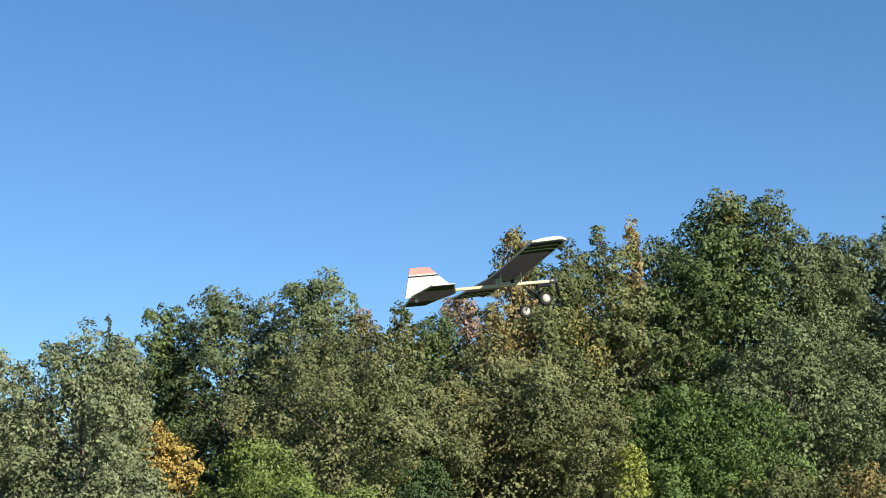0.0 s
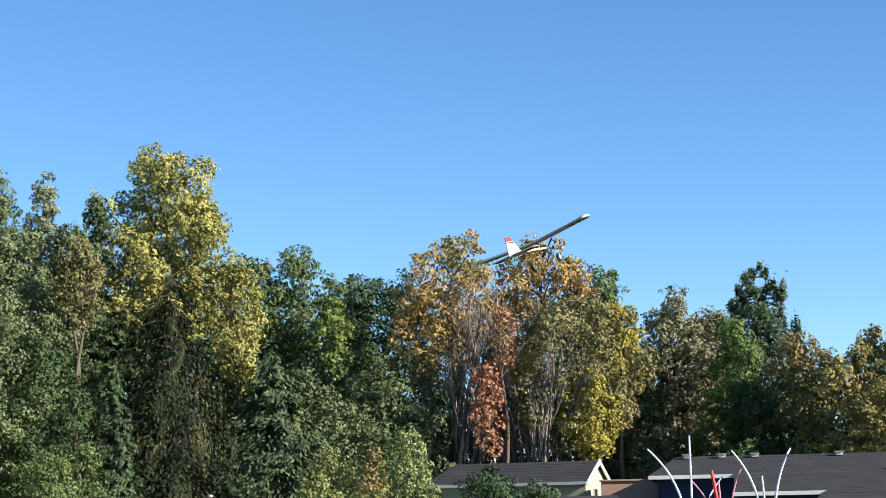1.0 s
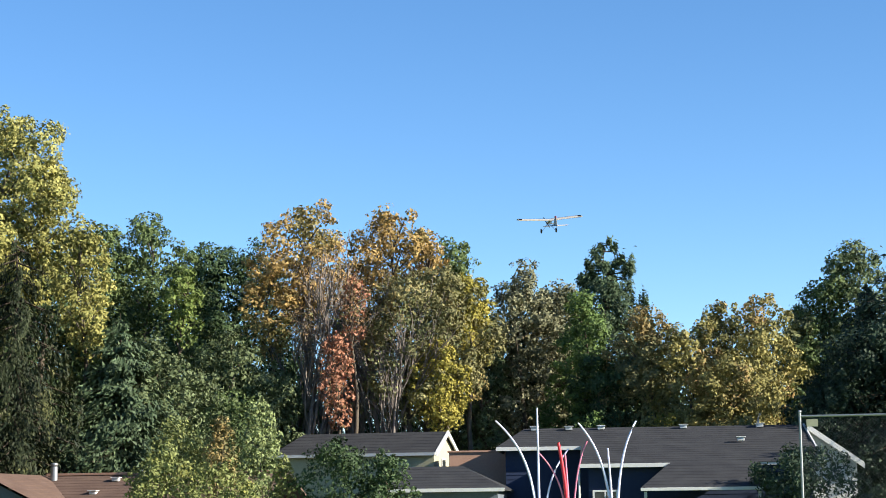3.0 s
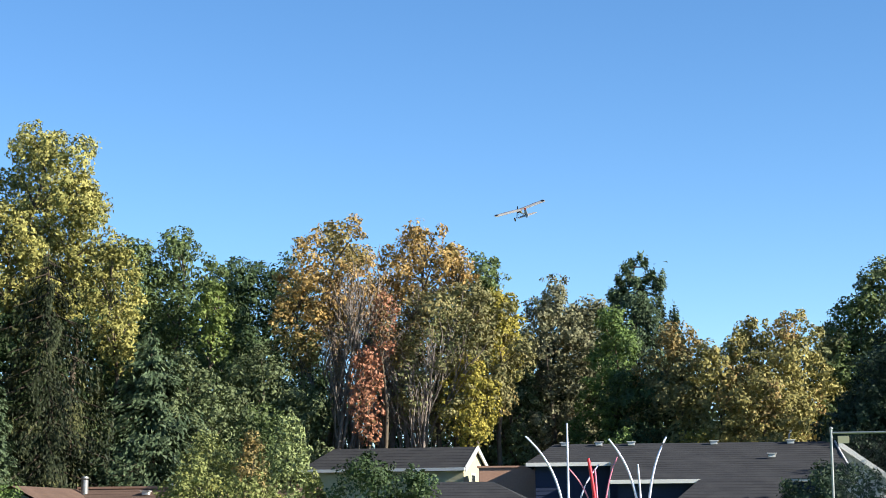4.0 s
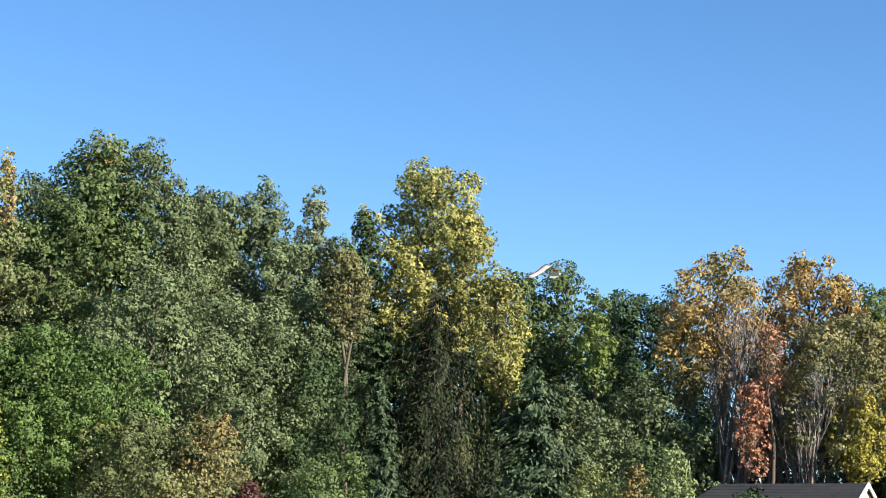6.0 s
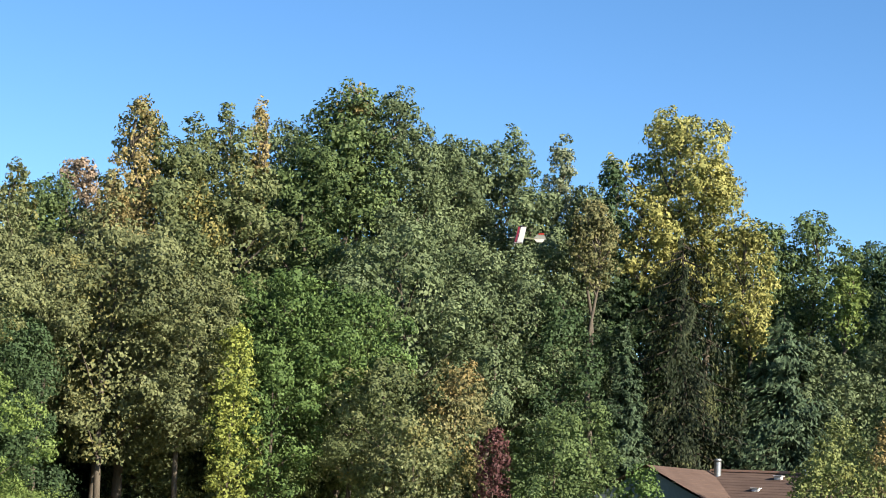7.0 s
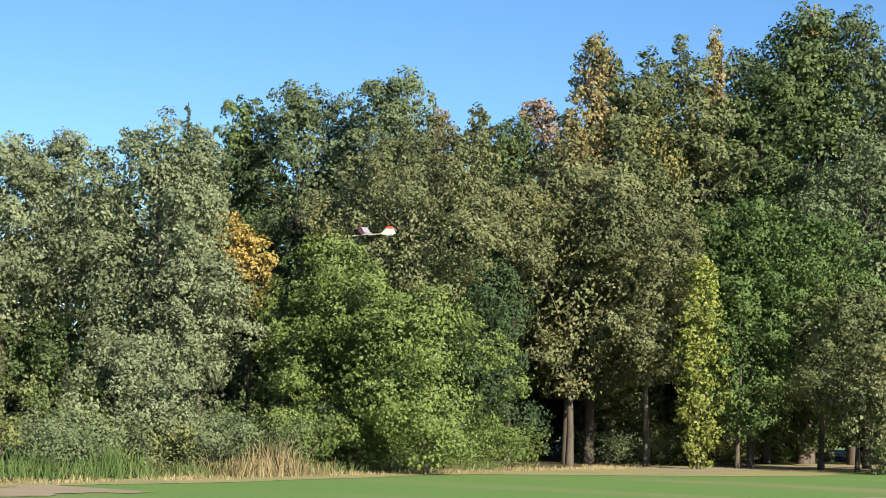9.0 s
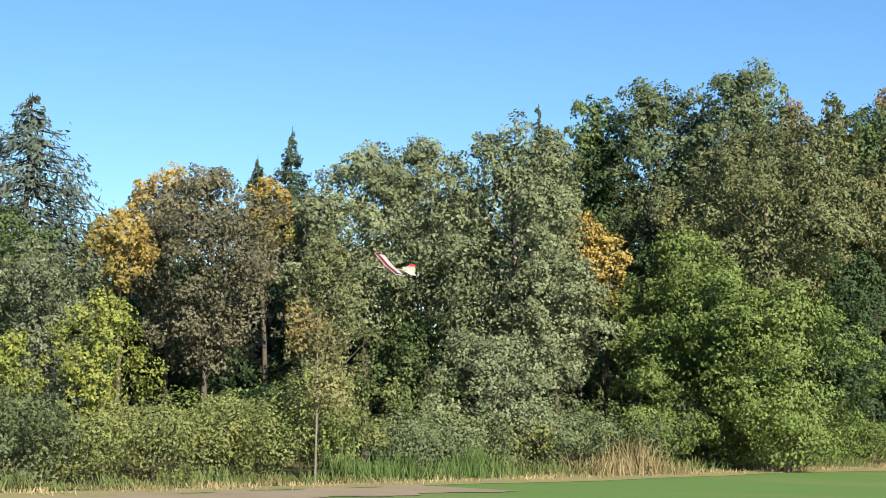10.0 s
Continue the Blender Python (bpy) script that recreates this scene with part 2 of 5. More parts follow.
def broadleaf(x, y, h, w, pal, label, low=0.12, seed=1, leaf=0.2, dense=1.0, form="round", bark=None, name="broadleaf_tree",
              category="tree", group="trees of the wood edge", trunk_r=None, lean=0.0):
    """A tapered trunk with limbs to the clumps of a leafy crown."""
    rng = np.random.default_rng(seed)
    root = start_tree(name, x, y, label, category, group)
    floor = max(low, 0) * h
    body = h - floor
    wide = w * 0.60
    size = float(np.clip(w * 0.21, 0.22, 1.35))
    count = int(np.clip(1.15 * wide * body / size ** 2, 14, 90))
    # boughs on a golden spiral, the last few closing the top
    u = np.clip((np.arange(count) + rng.uniform(0, 1, count)) / count, 0, 1) ** 0.92
    rl = size * rng.uniform(0.6, 1.3, count)
    ang = np.arange(count) * 2.399 + rng.normal(0, 0.35, count)
    uneven = 1 + 0.17 * np.sin(ang * 2 + seed) * np.sin(u * 8 + seed * 1.3) + rng.normal(0, 0.07, count)
    rad = np.maximum(profile(u, form) * wide * uneven - rl * 0.75, 0.0) * rng.uniform(0.55, 1, count) ** 0.4
    z = floor + rl * 0.8 + u * np.maximum(body - rl * 1.75, 0.1) - 0.03 * h * rng.random(count) * (u > 0.7)
    c = np.stack([np.cos(ang) * rad + lean * u, np.sin(ang) * rad, z], 1)
    n = dense * 2.3 * body * w / length_area(leaf)
    leaf *= math.sqrt(max(1.0, n / 21500))
    n = int(min(21500, n))
    # leafy sprays over the outer side of each bough
    sprays = 13
    out = np.stack([np.cos(ang), np.sin(ang), 0.25 + 0.9 * (u - 0.4)], 1)
    way = unit(rng.normal(0, 1, (count, sprays, 3)) + out[:, None, :] * 0.55)
    reach = rl[:, None] * rng.uniform(0.62, 1.0, (count, sprays))
    heart = c[:, None, :] + way * reach[..., None] * np.array([1, 1, 0.85])
    rs = rl[:, None] * rng.uniform(0.22, 0.42, (count, sprays))
    share = (rs ** 2).ravel()
    pick = rng.choice(count * sprays, n, p=share / share.sum())
    d = unit(rng.normal(0, 1, (n, 3)) + way.reshape(-1, 3)[pick] * 0.5)
    r = rs.ravel()[pick] * (1.0 - np.abs(rng.normal(0, 0.28, n)) + 0.5 * (rng.random(n) < 0.10) * rng.random(n))
    at = heart.reshape(-1, 3)[pick] + d * r[:, None] * np.array([1, 1, 0.8])
    at[:, 2] = np.maximum(at[:, 2], 0.03)
    v, f = leaf_faces(rng, at, unit(d * 0.6 + way.reshape(-1, 3)[pick] * 0.7), leaf, leaf * 0.68)
    # inner leaves close the heart of each bough
    v1, f1 = blob_leaves(rng, c, rl * 0.5, n // 6, leaf * 1.1, leaf * 0.8)
    # and a leafy heart along the stem
    m = n // 5
    uc = rng.uniform(0.0, 0.92, m)
    ac, rc = rng.uniform(0, 2 * np.pi, m), np.sqrt(rng.random(m)) * 0.5 * wide * profile(uc, form)
    pc = np.stack([np.cos(ac) * rc + lean * uc, np.sin(ac) * rc, floor + uc * body * 0.95], 1)
    v2, f2 = leaf_faces(rng, pc, np.stack([np.cos(ac), np.sin(ac), 0 * ac], 1), leaf * 1.15, leaf * 0.85)
    f = np.concatenate([f, f1 + len(v), f2 + len(v) + len(v1)])
    v = np.concatenate([v, v1, v2])
    crown = grid_mesh("crown", v, f, LEAVES[pal], root)
    tagged(crown, kind="stuff")
    tr = trunk_r or max(0.05, 0.011 * h)
    zs = np.linspace(-0.15, h * 0.86, 9)
    wob = np.stack([0.02 * h * np.sin(zs * 0.7 + seed) * (zs / h) + lean * np.clip(zs / h - low, 0, 1), 0.02 * h * np.cos(zs * 0.6 + seed) * (zs / h), zs], 1)
    pieces = [tube_arrays(wob, tr * np.array([1.35, 1.0, 0.92, 0.84, 0.74, 0.62, 0.48, 0.32, 0.12]), 7)]
    for k in range(0, count, 2 if count < 50 else 3):
        zb = max(0.1 * h, 0.9 * floor, c[k, 2] - rng.uniform(0.5, 0.9) * np.hypot(c[k, 0], c[k, 1]) - 0.3)
        base = np.array([np.interp(zb, zs, wob[:, i]) for i in range(3)])
        mid = (base + c[k]) / 2 + np.array([0, 0, 0.04 * body * rng.uniform(-0.4, 0.6)])
        pieces.append(tube_arrays([base, mid, c[k]], [tr * 0.34, tr * 0.22, tr * 0.07], 4))
    v, f = join(pieces)
    grid_mesh("trunk", v, f, bark or BARK, root)
    return root


def length_area(leaf):
    return leaf * leaf * 0.68 * 0.5


def conifer(x, y, h, w, pal, label, low=0.04, seed=1, leaf=0.2, dense=1.0, droop=0.35, name="spruce_tree", power=0.85, hang=False, tuft=False):
    """A straight trunk with whorls of needle branches: drooping, hung with long branchlets, or tufted at their ends."""
    rng = np.random.default_rng(seed)
    root = start_tree(name, x, y, label, "tree", "conifers")
    rows = int(np.clip(h * (1.15 if hang else 0.8 if tuft else 2.7), 9, 46))
    pts, outs, ways = [], [], []
    pieces = [tube_arrays([(0, 0, -0.15), (0.02 * h * rng.normal(), 0, h * 0.5), (0, 0, h * 0.98)], [0.016 * h, 0.011 * h, 0.01], 7)]
    total = int(min(30000, dense * 8.0 * h * w * 0.6 / length_area(leaf)))
    for i in range(rows):
        u = (i + 0.3) / rows
        reach = max(w / 2 * (1 - u) ** power, 0.06)
        arms = 5 + int((2 if tuft else 5) * (1 - u))
        for k in range(arms):
            a = k * 2 * np.pi / arms + i * 1.1 + rng.normal(0, 0.2)
            r = reach * rng.uniform(0.5 if hang or tuft else 0.65, 1.12)
            z = low * h + u * (h * 0.97 - low * h) + rng.normal(0, 0.012 * h)
            way = np.array([np.cos(a), np.sin(a), 0])
            tip = way * r + np.array([0, 0, z - droop * r + (0.3 if tuft else 0.12) * r])
            base = np.array([0, 0, z])
            mid = way * r * 0.55 + np.array([0, 0, z - droop * r * 0.45])
            pieces.append(tube_arrays([base, mid, tip], [0.003 * h, 0.002 * h, 0.005], 4))
            n = max(7, int(total * r / (rows * arms * w * 0.25) * 0.9))
            s = rng.random(n) ** 0.7
            if hang:
                # strands hang from some ten points along the bough
                s = (np.floor(s * 9) + 0.5 + rng.normal(0, 0.12, n)) / 9
            if tuft:
                s = 1 - np.abs(rng.normal(0, 0.22, n))
            s = np.clip(s, 0, 1.05)
            p = base * ((1 - s) ** 2)[:, None] + mid * (2 * s * (1 - s))[:, None] + tip * (s ** 2)[:, None]
            spread = (0.10 if hang else 0.28) * r * (1 - 0.6 * s)
            p = p + np.stack([-np.sin(a) * rng.normal(0, 1, n) * spread, np.cos(a) * rng.normal(0, 1, n) * spread,
                              rng.normal(0.05 if tuft else -0.03, (0.11 if tuft else 0.06) * r + 0.05, n)], 1)
            if hang:
                long = 0.25 + (1.5 * np.sin(np.floor(s * 9) * 2.3 + k + i) ** 2) * min(1.0, r * 0.4)
                p[:, 2] -= rng.random(n) ** 1.1 * long
            pts.append(p)
            outs.append(np.tile(way * 0.8 + np.array([0, 0, 0.5]), (n, 1)))
            ways.append(np.tile(np.array([0, 0, -1.0]) if hang else way + np.array([0, 0, -0.3]), (n, 1)))
    p, o, wy = np.concatenate(pts), np.concatenate(outs), np.concatenate(ways)
    v, f = leaf_faces(rng, p, o, leaf * (1.7 if hang else 1.9), leaf * (0.5 if hang else 0.7), wy)
    tagged(grid_mesh("crown", v, f, LEAVES[pal], root), kind="stuff")
    v, f = join(pieces)
    grid_mesh("trunk", v, f, DARK_BARK, root)
    return root


def bare_tree(x, y, h, w, pal, label, seed=1, leaf=0.2, dense=0.25, low=0.1):
    """A tree that has dropped most leaves: rising twigs, thin remains of a crown."""
    rng = np.random.default_rng(seed)
    root = start_tree("bare_tree", x, y, label, "tree", "autumn trees")
    pieces, tips = [], []

    def grow(base, way, length, r, level):
        end = base + way * length
        mid = (base + end) / 2 + rng.normal(0, 0.05 * length, 3)
        pieces.append(tube_arrays([base, mid, end], [r, r * 0.8, r * 0.55], 4))
        if level == 0:
            tips.append(end)
            return
        for _ in range(4 if level > 1 else 5):
            s = rng.uniform(0.35, 1.0)
            nw = unit(way + rng.normal(0, 0.27, 3) * np.array([1, 1, 0.5]) + np.array([0, 0, 0.25]))
            grow(base + (end - base) * s, nw, length * rng.uniform(0.5, 0.72), r * 0.5, level - 1)

    for _ in range(4):
        a = rng.uniform(0, 2 * np.pi)
        way = unit(np.array([np.cos(a) * w / h * 0.8, np.sin(a) * w / h * 0.8, 1.0]))
        grow(np.array([rng.normal(0, 0.3), rng.normal(0, 0.3), -0.1]), way, h * 0.45, 0.010 * h, 3)
    v, f = join(pieces)
    v[:, 2] *= min(1.0, h / v[:, 2].max())
    grid_mesh("trunk", v, f, TWIG, root)
    c = np.array(tips)
    c[:, 2] *= min(1.0, h / c[:, 2].max())
    c = c[rng.random(len(c)) < 0.6]
    n = int(min(9000, dense * 3.5 * h * w / length_area(leaf)))
    v, f = blob_leaves(rng, c, rng.uniform(0.25, 0.7, len(c)), n, leaf, leaf * 0.68)
    tagged(grid_mesh("crown", v, f, LEAVES[pal], root), kind="stuff")
    return root


def shrub(x, y, h, w, pal, label, seed=1, leaf=0.16, dense=0.72, form="round"):
    return broadleaf(x, y, h, w, pal, label, low=-0.02, seed=seed, leaf=leaf, dense=dense, form=form, name="shrub", category="shrub",
                     group="shrubs", trunk_r=0.04)


# ---- ground ----
def field_material():
    m, n, l, p = shader("mown_grass", 0.95, 0.1)
    co = n.new("ShaderNodeTexCoord")
    mp = n.new("ShaderNodeMapping")
    mp.inputs["Rotation"].default_value = (0, 0, radians(25))
    mp.inputs["Scale"].default_value = (0.05, 0.16, 1)
    l.new(co.outputs["Object"], mp.inputs["Vector"])
    dry, fine = n.new("ShaderNodeTexNoise"), n.new("ShaderNodeTexNoise")
    dry.inputs["Scale"].default_value, dry.inputs["Detail"].default_value = 1.0, 5
    fine.inputs["Scale"].default_value, fine.inputs["Detail"].default_value = 9.0, 4
    l.new(mp.outputs[0], dry.inputs["Vector"])
    l.new(co.outputs["Object"], fine.inputs["Vector"])
    green = n.new("ShaderNodeMix")
    green.data_type = "RGBA"
    green.inputs["A"].default_value, green.inputs["B"].default_value = (0.105, 0.195, 0.05, 1), (0.165, 0.26, 0.075, 1)
    l.new(fine.outputs[0], green.inputs["Factor"])
    cut = n.new("ShaderNodeMapRange")
    cut.inputs["From Min"].default_value, cut.inputs["From Max"].default_value = 0.48, 0.72
    l.new(dry.outputs[0], cut.inputs["Value"])
    mix = n.new("ShaderNodeMix")
    mix.data_type = "RGBA"
    mix.inputs["B"].default_value = (0.26, 0.23, 0.12, 1)
    l.new(green.outputs["Result"], mix.inputs["A"])
    l.new(cut.outputs[0], mix.inputs["Factor"])
    l.new(mix.outputs["Result"], p.inputs["Base Color"])
    bp = n.new("ShaderNodeBump")
    bp.inputs["Strength"].default_value, bp.inputs["Distance"].default_value = 0.6, 0.05
    l.new(fine.outputs[0], bp.inputs["Height"])
    l.new(bp.outputs[0], p.inputs["Normal"])
    return m


bm = bmesh.new()
bmesh.ops.create_grid(bm, x_segments=60, y_segments=60, size=2500)
tagged(part("ground", bm, field_material()), "mown green park lawn with dry patches", "lawn", kind="structure")


def strip(name, material, label, inner, outer, y0, y1, z, wave, category, widen=0.0):
    """A long low strip of ground along the wood edge."""
    bm = bmesh.new()
    rows = []
    for i in range(41):
        y = y0 + (y1 - y0) * i / 40
        mid = -29.0 - 0.105 * (y - 20) + 0.0011 * max(y - 55, 0) ** 2 * 1.5
        a = mid + inner + widen * min(1, max(0, (y - 46) / 12)) + wave * math.sin(i * 0.7) + 0.5 * wave * math.sin(i * 1.9)
        b = mid + outer + wave * math.cos(i * 0.9)
        rows.append((bm.verts.new((a, y, z)), bm.verts.new((b, y, z))))
    for (a, b), (c, d) in zip(rows, rows[1:]):
        bm.faces.new((a, b, d, c))
    return tagged(part(name, bm, material), label, category, kind="structure")


DRY = surface("dry_grass_ground", (0.36, 0.30, 0.15), (0.24, 0.23, 0.10), 0.6, 0.95, 0.1, bump=0.4)
DIRT = surface("dirt_track", (0.36, 0.29, 0.20), (0.28, 0.22, 0.15), 0.5, 0.95, 0.1, bump=0.3)
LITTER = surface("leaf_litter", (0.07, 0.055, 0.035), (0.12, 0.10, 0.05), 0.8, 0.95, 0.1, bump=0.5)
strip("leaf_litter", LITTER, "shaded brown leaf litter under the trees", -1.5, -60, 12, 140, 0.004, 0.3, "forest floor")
strip("dry_verge", DRY, "dry yellowed grass verge along the wood", 0.5, -1.4, 10, 95, 0.008, 0.3, "grass verge", 6.0)
strip("dirt_track", DIRT, "pale bare dirt track along the wood", 2.4, 0.0, 58, 110, 0.012, 0.15, "dirt track")

strip("dirt_verge", DIRT, "pale sandy dirt beside the field edge", 3.2, 0.4, 14, 27.5, 0.013, 0.3, "dirt verge")

bm = bmesh.new()
ring = [bm.verts.new((-12.0 + 6.2 * math.cos(i * 0.2618) * (1 + 0.06 * math.sin(i * 2.1)), 39.5 + 6.2 * math.sin(i * 0.2618), 0.012)) for i in range(24)]
bm.faces.new(ring)
tagged(part("dirt_patch", bm, DIRT), "bare tan dirt patch worn into the lawn", "dirt patch", kind="structure")

# ---- trees, wood edge and behind the houses ----
conifer(-49.64, 30.01, 11.38, 12.50, "blue_needles", "tall blue-green spruce behind the wood edge", 0.04, 100, 0.110, power=0.72, dense=1.5, droop=0.3)
conifer(-55.94, 45.33, 12.76, 6.50, "pine", "slim dark spruce top above the wood", 0.04, 101, 0.093, power=0.8, dense=1.0, droop=0.3)
conifer(-56.75, 44.31, 11.62, 5.50, "pine", "slim dark spruce top above the wood", 0.04, 102, 0.093, power=0.8, dense=1.0, droop=0.3)
conifer(-48.09, 50.86, 13.45, 7.50, "pine", "slim dark spruce top above the wood", 0.04, 103, 0.087, power=0.8, dense=1.0, droop=0.3)
broadleaf(-42.59, 31.55, 8.83, 4.79, "brown", "dark brownish-green broadleaf tree with twiggy crown", 0.29, 104, 0.105)
broadleaf(-44.89, 31.78, 8.83, 2.04, "gold", "golden top of an autumn tree beside a dark one", 0.70, 105, 0.099)
broadleaf(-42.34, 28.43, 7.24, 1.74, "gold", "orange-gold autumn tree at the wood edge", 0.64, 106, 0.092)
broadleaf(-43.94, 34.72, 8.79, 1.51, "gold", "golden autumn tree behind a darker one", 0.71, 107, 0.101)
shrub(-38.34, 25.41, 4.63, 2.25, "lime", "bright yellow-green small tree at the field edge", 108, 0.085)
shrub(-38.69, 22.99, 3.57, 1.67, "lime", "yellow-green small tree at the field edge", 109, 0.085)
broadleaf(-42.60, 26.18, 6.17, 2.89, "pale", "olive-brown broadleaf tree with thinning crown", 0.26, 110, 0.090, dense=0.75)
broadleaf(-46.78, 26.97, 7.61, 4.40, "green", "green broadleaf tree at the wood edge", 0.25, 111, 0.097)
broadleaf(-47.89, 30.92, 6.07, 3.38, "dark", "dark-leaved filler tree for the shade of the wood edge", 0.03, 112, 0.103)
broadleaf(-46.56, 37.84, 8.68, 2.44, "soft", "grey-green tree in the shade of taller ones", 0.03, 113, 0.108)
broadleaf(-42.75, 37.71, 10.17, 3.88, "grey_green", "tall grey-green broadleaf tree with dense crown", 0.37, 114, 0.103)
broadleaf(-41.83, 39.46, 10.31, 3.49, "grey_green", "tall grey-green broadleaf tree with dense crown", 0.47, 115, 0.103)
broadleaf(-42.81, 36.10, 8.57, 2.57, "grey_green", "grey-green side tree with dense crown", 0.35, 116, 0.101)
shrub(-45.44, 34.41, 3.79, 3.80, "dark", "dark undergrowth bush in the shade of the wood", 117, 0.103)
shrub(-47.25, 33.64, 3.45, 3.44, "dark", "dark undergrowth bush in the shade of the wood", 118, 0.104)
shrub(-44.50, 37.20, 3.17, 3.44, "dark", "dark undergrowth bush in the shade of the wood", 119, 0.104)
broadleaf(-43.77, 60.90, 11.95, 6.11, "dark", "dark-leaved filler tree for the shade of the wood", 0.03, 120, 0.135)
broadleaf(-38.56, 56.01, 8.29, 5.54, "dark", "dark-leaved filler tree for the shade of the wood", 0.03, 121, 0.122)
broadleaf(-36.61, 31.05, 6.32, 1.85, "olive", "thin olive-green tree in front of the wood", 0.21, 122, 0.086, dense=0.85)
broadleaf(-39.06, 40.13, 10.70, 4.89, "grey_green", "tall grey-green broadleaf tree with rounded crown", 0.21, 123, 0.101)
broadleaf(-39.56, 42.41, 10.74, 2.06, "grey_green", "grey-green tree with twiggy top", 0.03, 124, 0.104)
broadleaf(-37.37, 40.35, 6.84, 3.05, "grey_green", "grey-green lower bough tree at the wood edge", 0.33, 125, 0.099)
broadleaf(-41.94, 38.60, 5.06, 2.95, "green", "green young tree in the shade of the wood", 0.20, 126, 0.103)
shrub(-35.13, 35.58, 4.12, 2.96, "grey_green", "rounded grey-green bush in front of the wood", 127, 0.090)
broadleaf(-39.84, 44.19, 8.28, 1.60, "gold", "small golden-yellow autumn tree in the wood edge", 0.56, 128, 0.107)
broadleaf(-38.90, 44.36, 7.51, 1.27, "gold", "small golden-yellow autumn tree in the wood edge", 0.62, 129, 0.106)
broadleaf(-45.83, 51.58, 13.68, 3.17, "green", "tall green broadleaf tree with rounded crown", 0.03, 130, 0.124)
broadleaf(-43.53, 52.24, 14.11, 4.28, "soft", "tall green broadleaf tree with rounded crown", 0.03, 131, 0.122)
broadleaf(-43.59, 54.77, 14.09, 3.11, "soft", "tall green broadleaf tree with open crown", 0.03, 132, 0.126)
broadleaf(-40.69, 53.23, 14.20, 3.57, "soft", "tall green broadleaf tree with twiggy top", 0.03, 133, 0.121)
broadleaf(-40.57, 54.57, 14.71, 1.92, "soft", "tall green tree with wispy twig tips", 0.71, 134, 0.122, dense=0.60)
broadleaf(-36.92, 49.81, 11.87, 5.60, "olive", "olive-green broadleaf tree at the wood edge", 0.41, 135, 0.112)
broadleaf(-35.76, 44.39, 7.66, 3.88, "bright", "bright green broadleaf tree reaching to the grass", 0.03, 136, 0.103)
broadleaf(-31.59, 43.80, 5.62, 4.48, "bright", "bright green spreading tree reaching to the grass", 0.03, 137, 0.097)
broadleaf(-33.80, 43.39, 6.44, 4.48, "bright", "bright green broadleaf tree reaching to the grass", 0.03, 138, 0.099)
broadleaf(-43.68, 60.97, 14.35, 1.51, "pinkish", "pale orange-brown thinning tree top in the wood", 0.74, 139, 0.135)
broadleaf(-40.71, 59.39, 13.93, 1.74, "green_gold", "slim green tree turning gold at the wood edge", 0.53, 140, 0.130)
broadleaf(-42.95, 65.11, 14.96, 4.50, "green", "dark green broadleaf tree in the wood", 0.03, 141, 0.140)
broadleaf(-47.39, 74.15, 17.36, 2.01, "pinkish", "pale pinkish-brown thinning tree top in the wood", 0.76, 142, 0.158)
broadleaf(-38.22, 62.20, 13.96, 1.28, "golden_olive", "tree with golden upper leaves in the wood", 0.77, 143, 0.131)
broadleaf(-39.02, 65.22, 18.01, 1.84, "gold_tip", "tall tree top with golden twigs", 0.64, 144, 0.137, dense=0.70)
broadleaf(-38.90, 66.45, 17.47, 5.25, "green_gold", "tall green tree with golden top twigs", 0.03, 145, 0.139)
broadleaf(-37.57, 61.42, 12.56, 6.29, "olive", "olive tree with hanging bare branches at the wood edge", 0.20, 146, 0.130)
broadleaf(-35.06, 62.89, 10.63, 4.53, "olive", "olive tree with hanging bare branches at the wood edge", 0.29, 147, 0.130)
broadleaf(-39.02, 59.31, 11.23, 3.15, "olive", "olive-green tree at the wood edge", 0.51, 148, 0.128)
broadleaf(-38.07, 71.50, 18.62, 4.80, "green_gold", "tall green tree with golden twig tips", 0.03, 149, 0.146)
broadleaf(-38.99, 69.86, 17.88, 3.55, "green_gold", "tall green tree with golden twig tips", 0.03, 150, 0.144)
broadleaf(-38.20, 77.05, 19.66, 3.82, "soft", "tall green broadleaf tree in the wood", 0.03, 151, 0.155)
broadleaf(-33.13, 85.83, 20.14, 3.41, "soft", "green broadleaf tree with twiggy top", 0.03, 152, 0.166)
broadleaf(-37.53, 72.91, 19.24, 0.99, "gold_tip", "golden twig tips of a tall tree", 0.72, 153, 0.148)
broadleaf(-35.63, 78.27, 21.30, 6.24, "green", "tallest green broadleaf tree with a gold tinged top", 0.03, 154, 0.155)
broadleaf(-35.81, 79.29, 21.62, 2.34, "gold_tip", "golden top of the tallest tree", 0.70, 155, 0.157, dense=0.60)
broadleaf(-34.00, 80.08, 21.32, 3.54, "soft", "tall green tree with twiggy top", 0.60, 156, 0.157, dense=0.80)
broadleaf(-33.03, 81.57, 19.62, 4.04, "soft", "grey-green broadleaf tree with open crown", 0.03, 157, 0.158)
broadleaf(-36.26, 75.77, 18.25, 4.98, "green", "tall green broadleaf tree in the wood", 0.03, 158, 0.151)
broadleaf(-30.76, 73.85, 14.51, 7.40, "soft", "grey-green broadleaf tree with open crown", 0.16, 159, 0.144)
shrub(-32.40, 62.05, 8.21, 1.79, "lime", "narrow yellow-green ivy-clad tree at the wood edge", 160, 0.126)
broadleaf(-32.90, 67.40, 11.33, 4.89, "fresh", "green broadleaf tree at the wood edge", 0.43, 161, 0.135)
broadleaf(-32.47, 65.38, 8.15, 4.05, "fresh", "fresh green young tree at the wood edge", 0.15, 162, 0.131)
broadleaf(-30.44, 68.54, 10.46, 4.72, "fresh", "green broadleaf tree at the wood edge", 0.43, 163, 0.135)
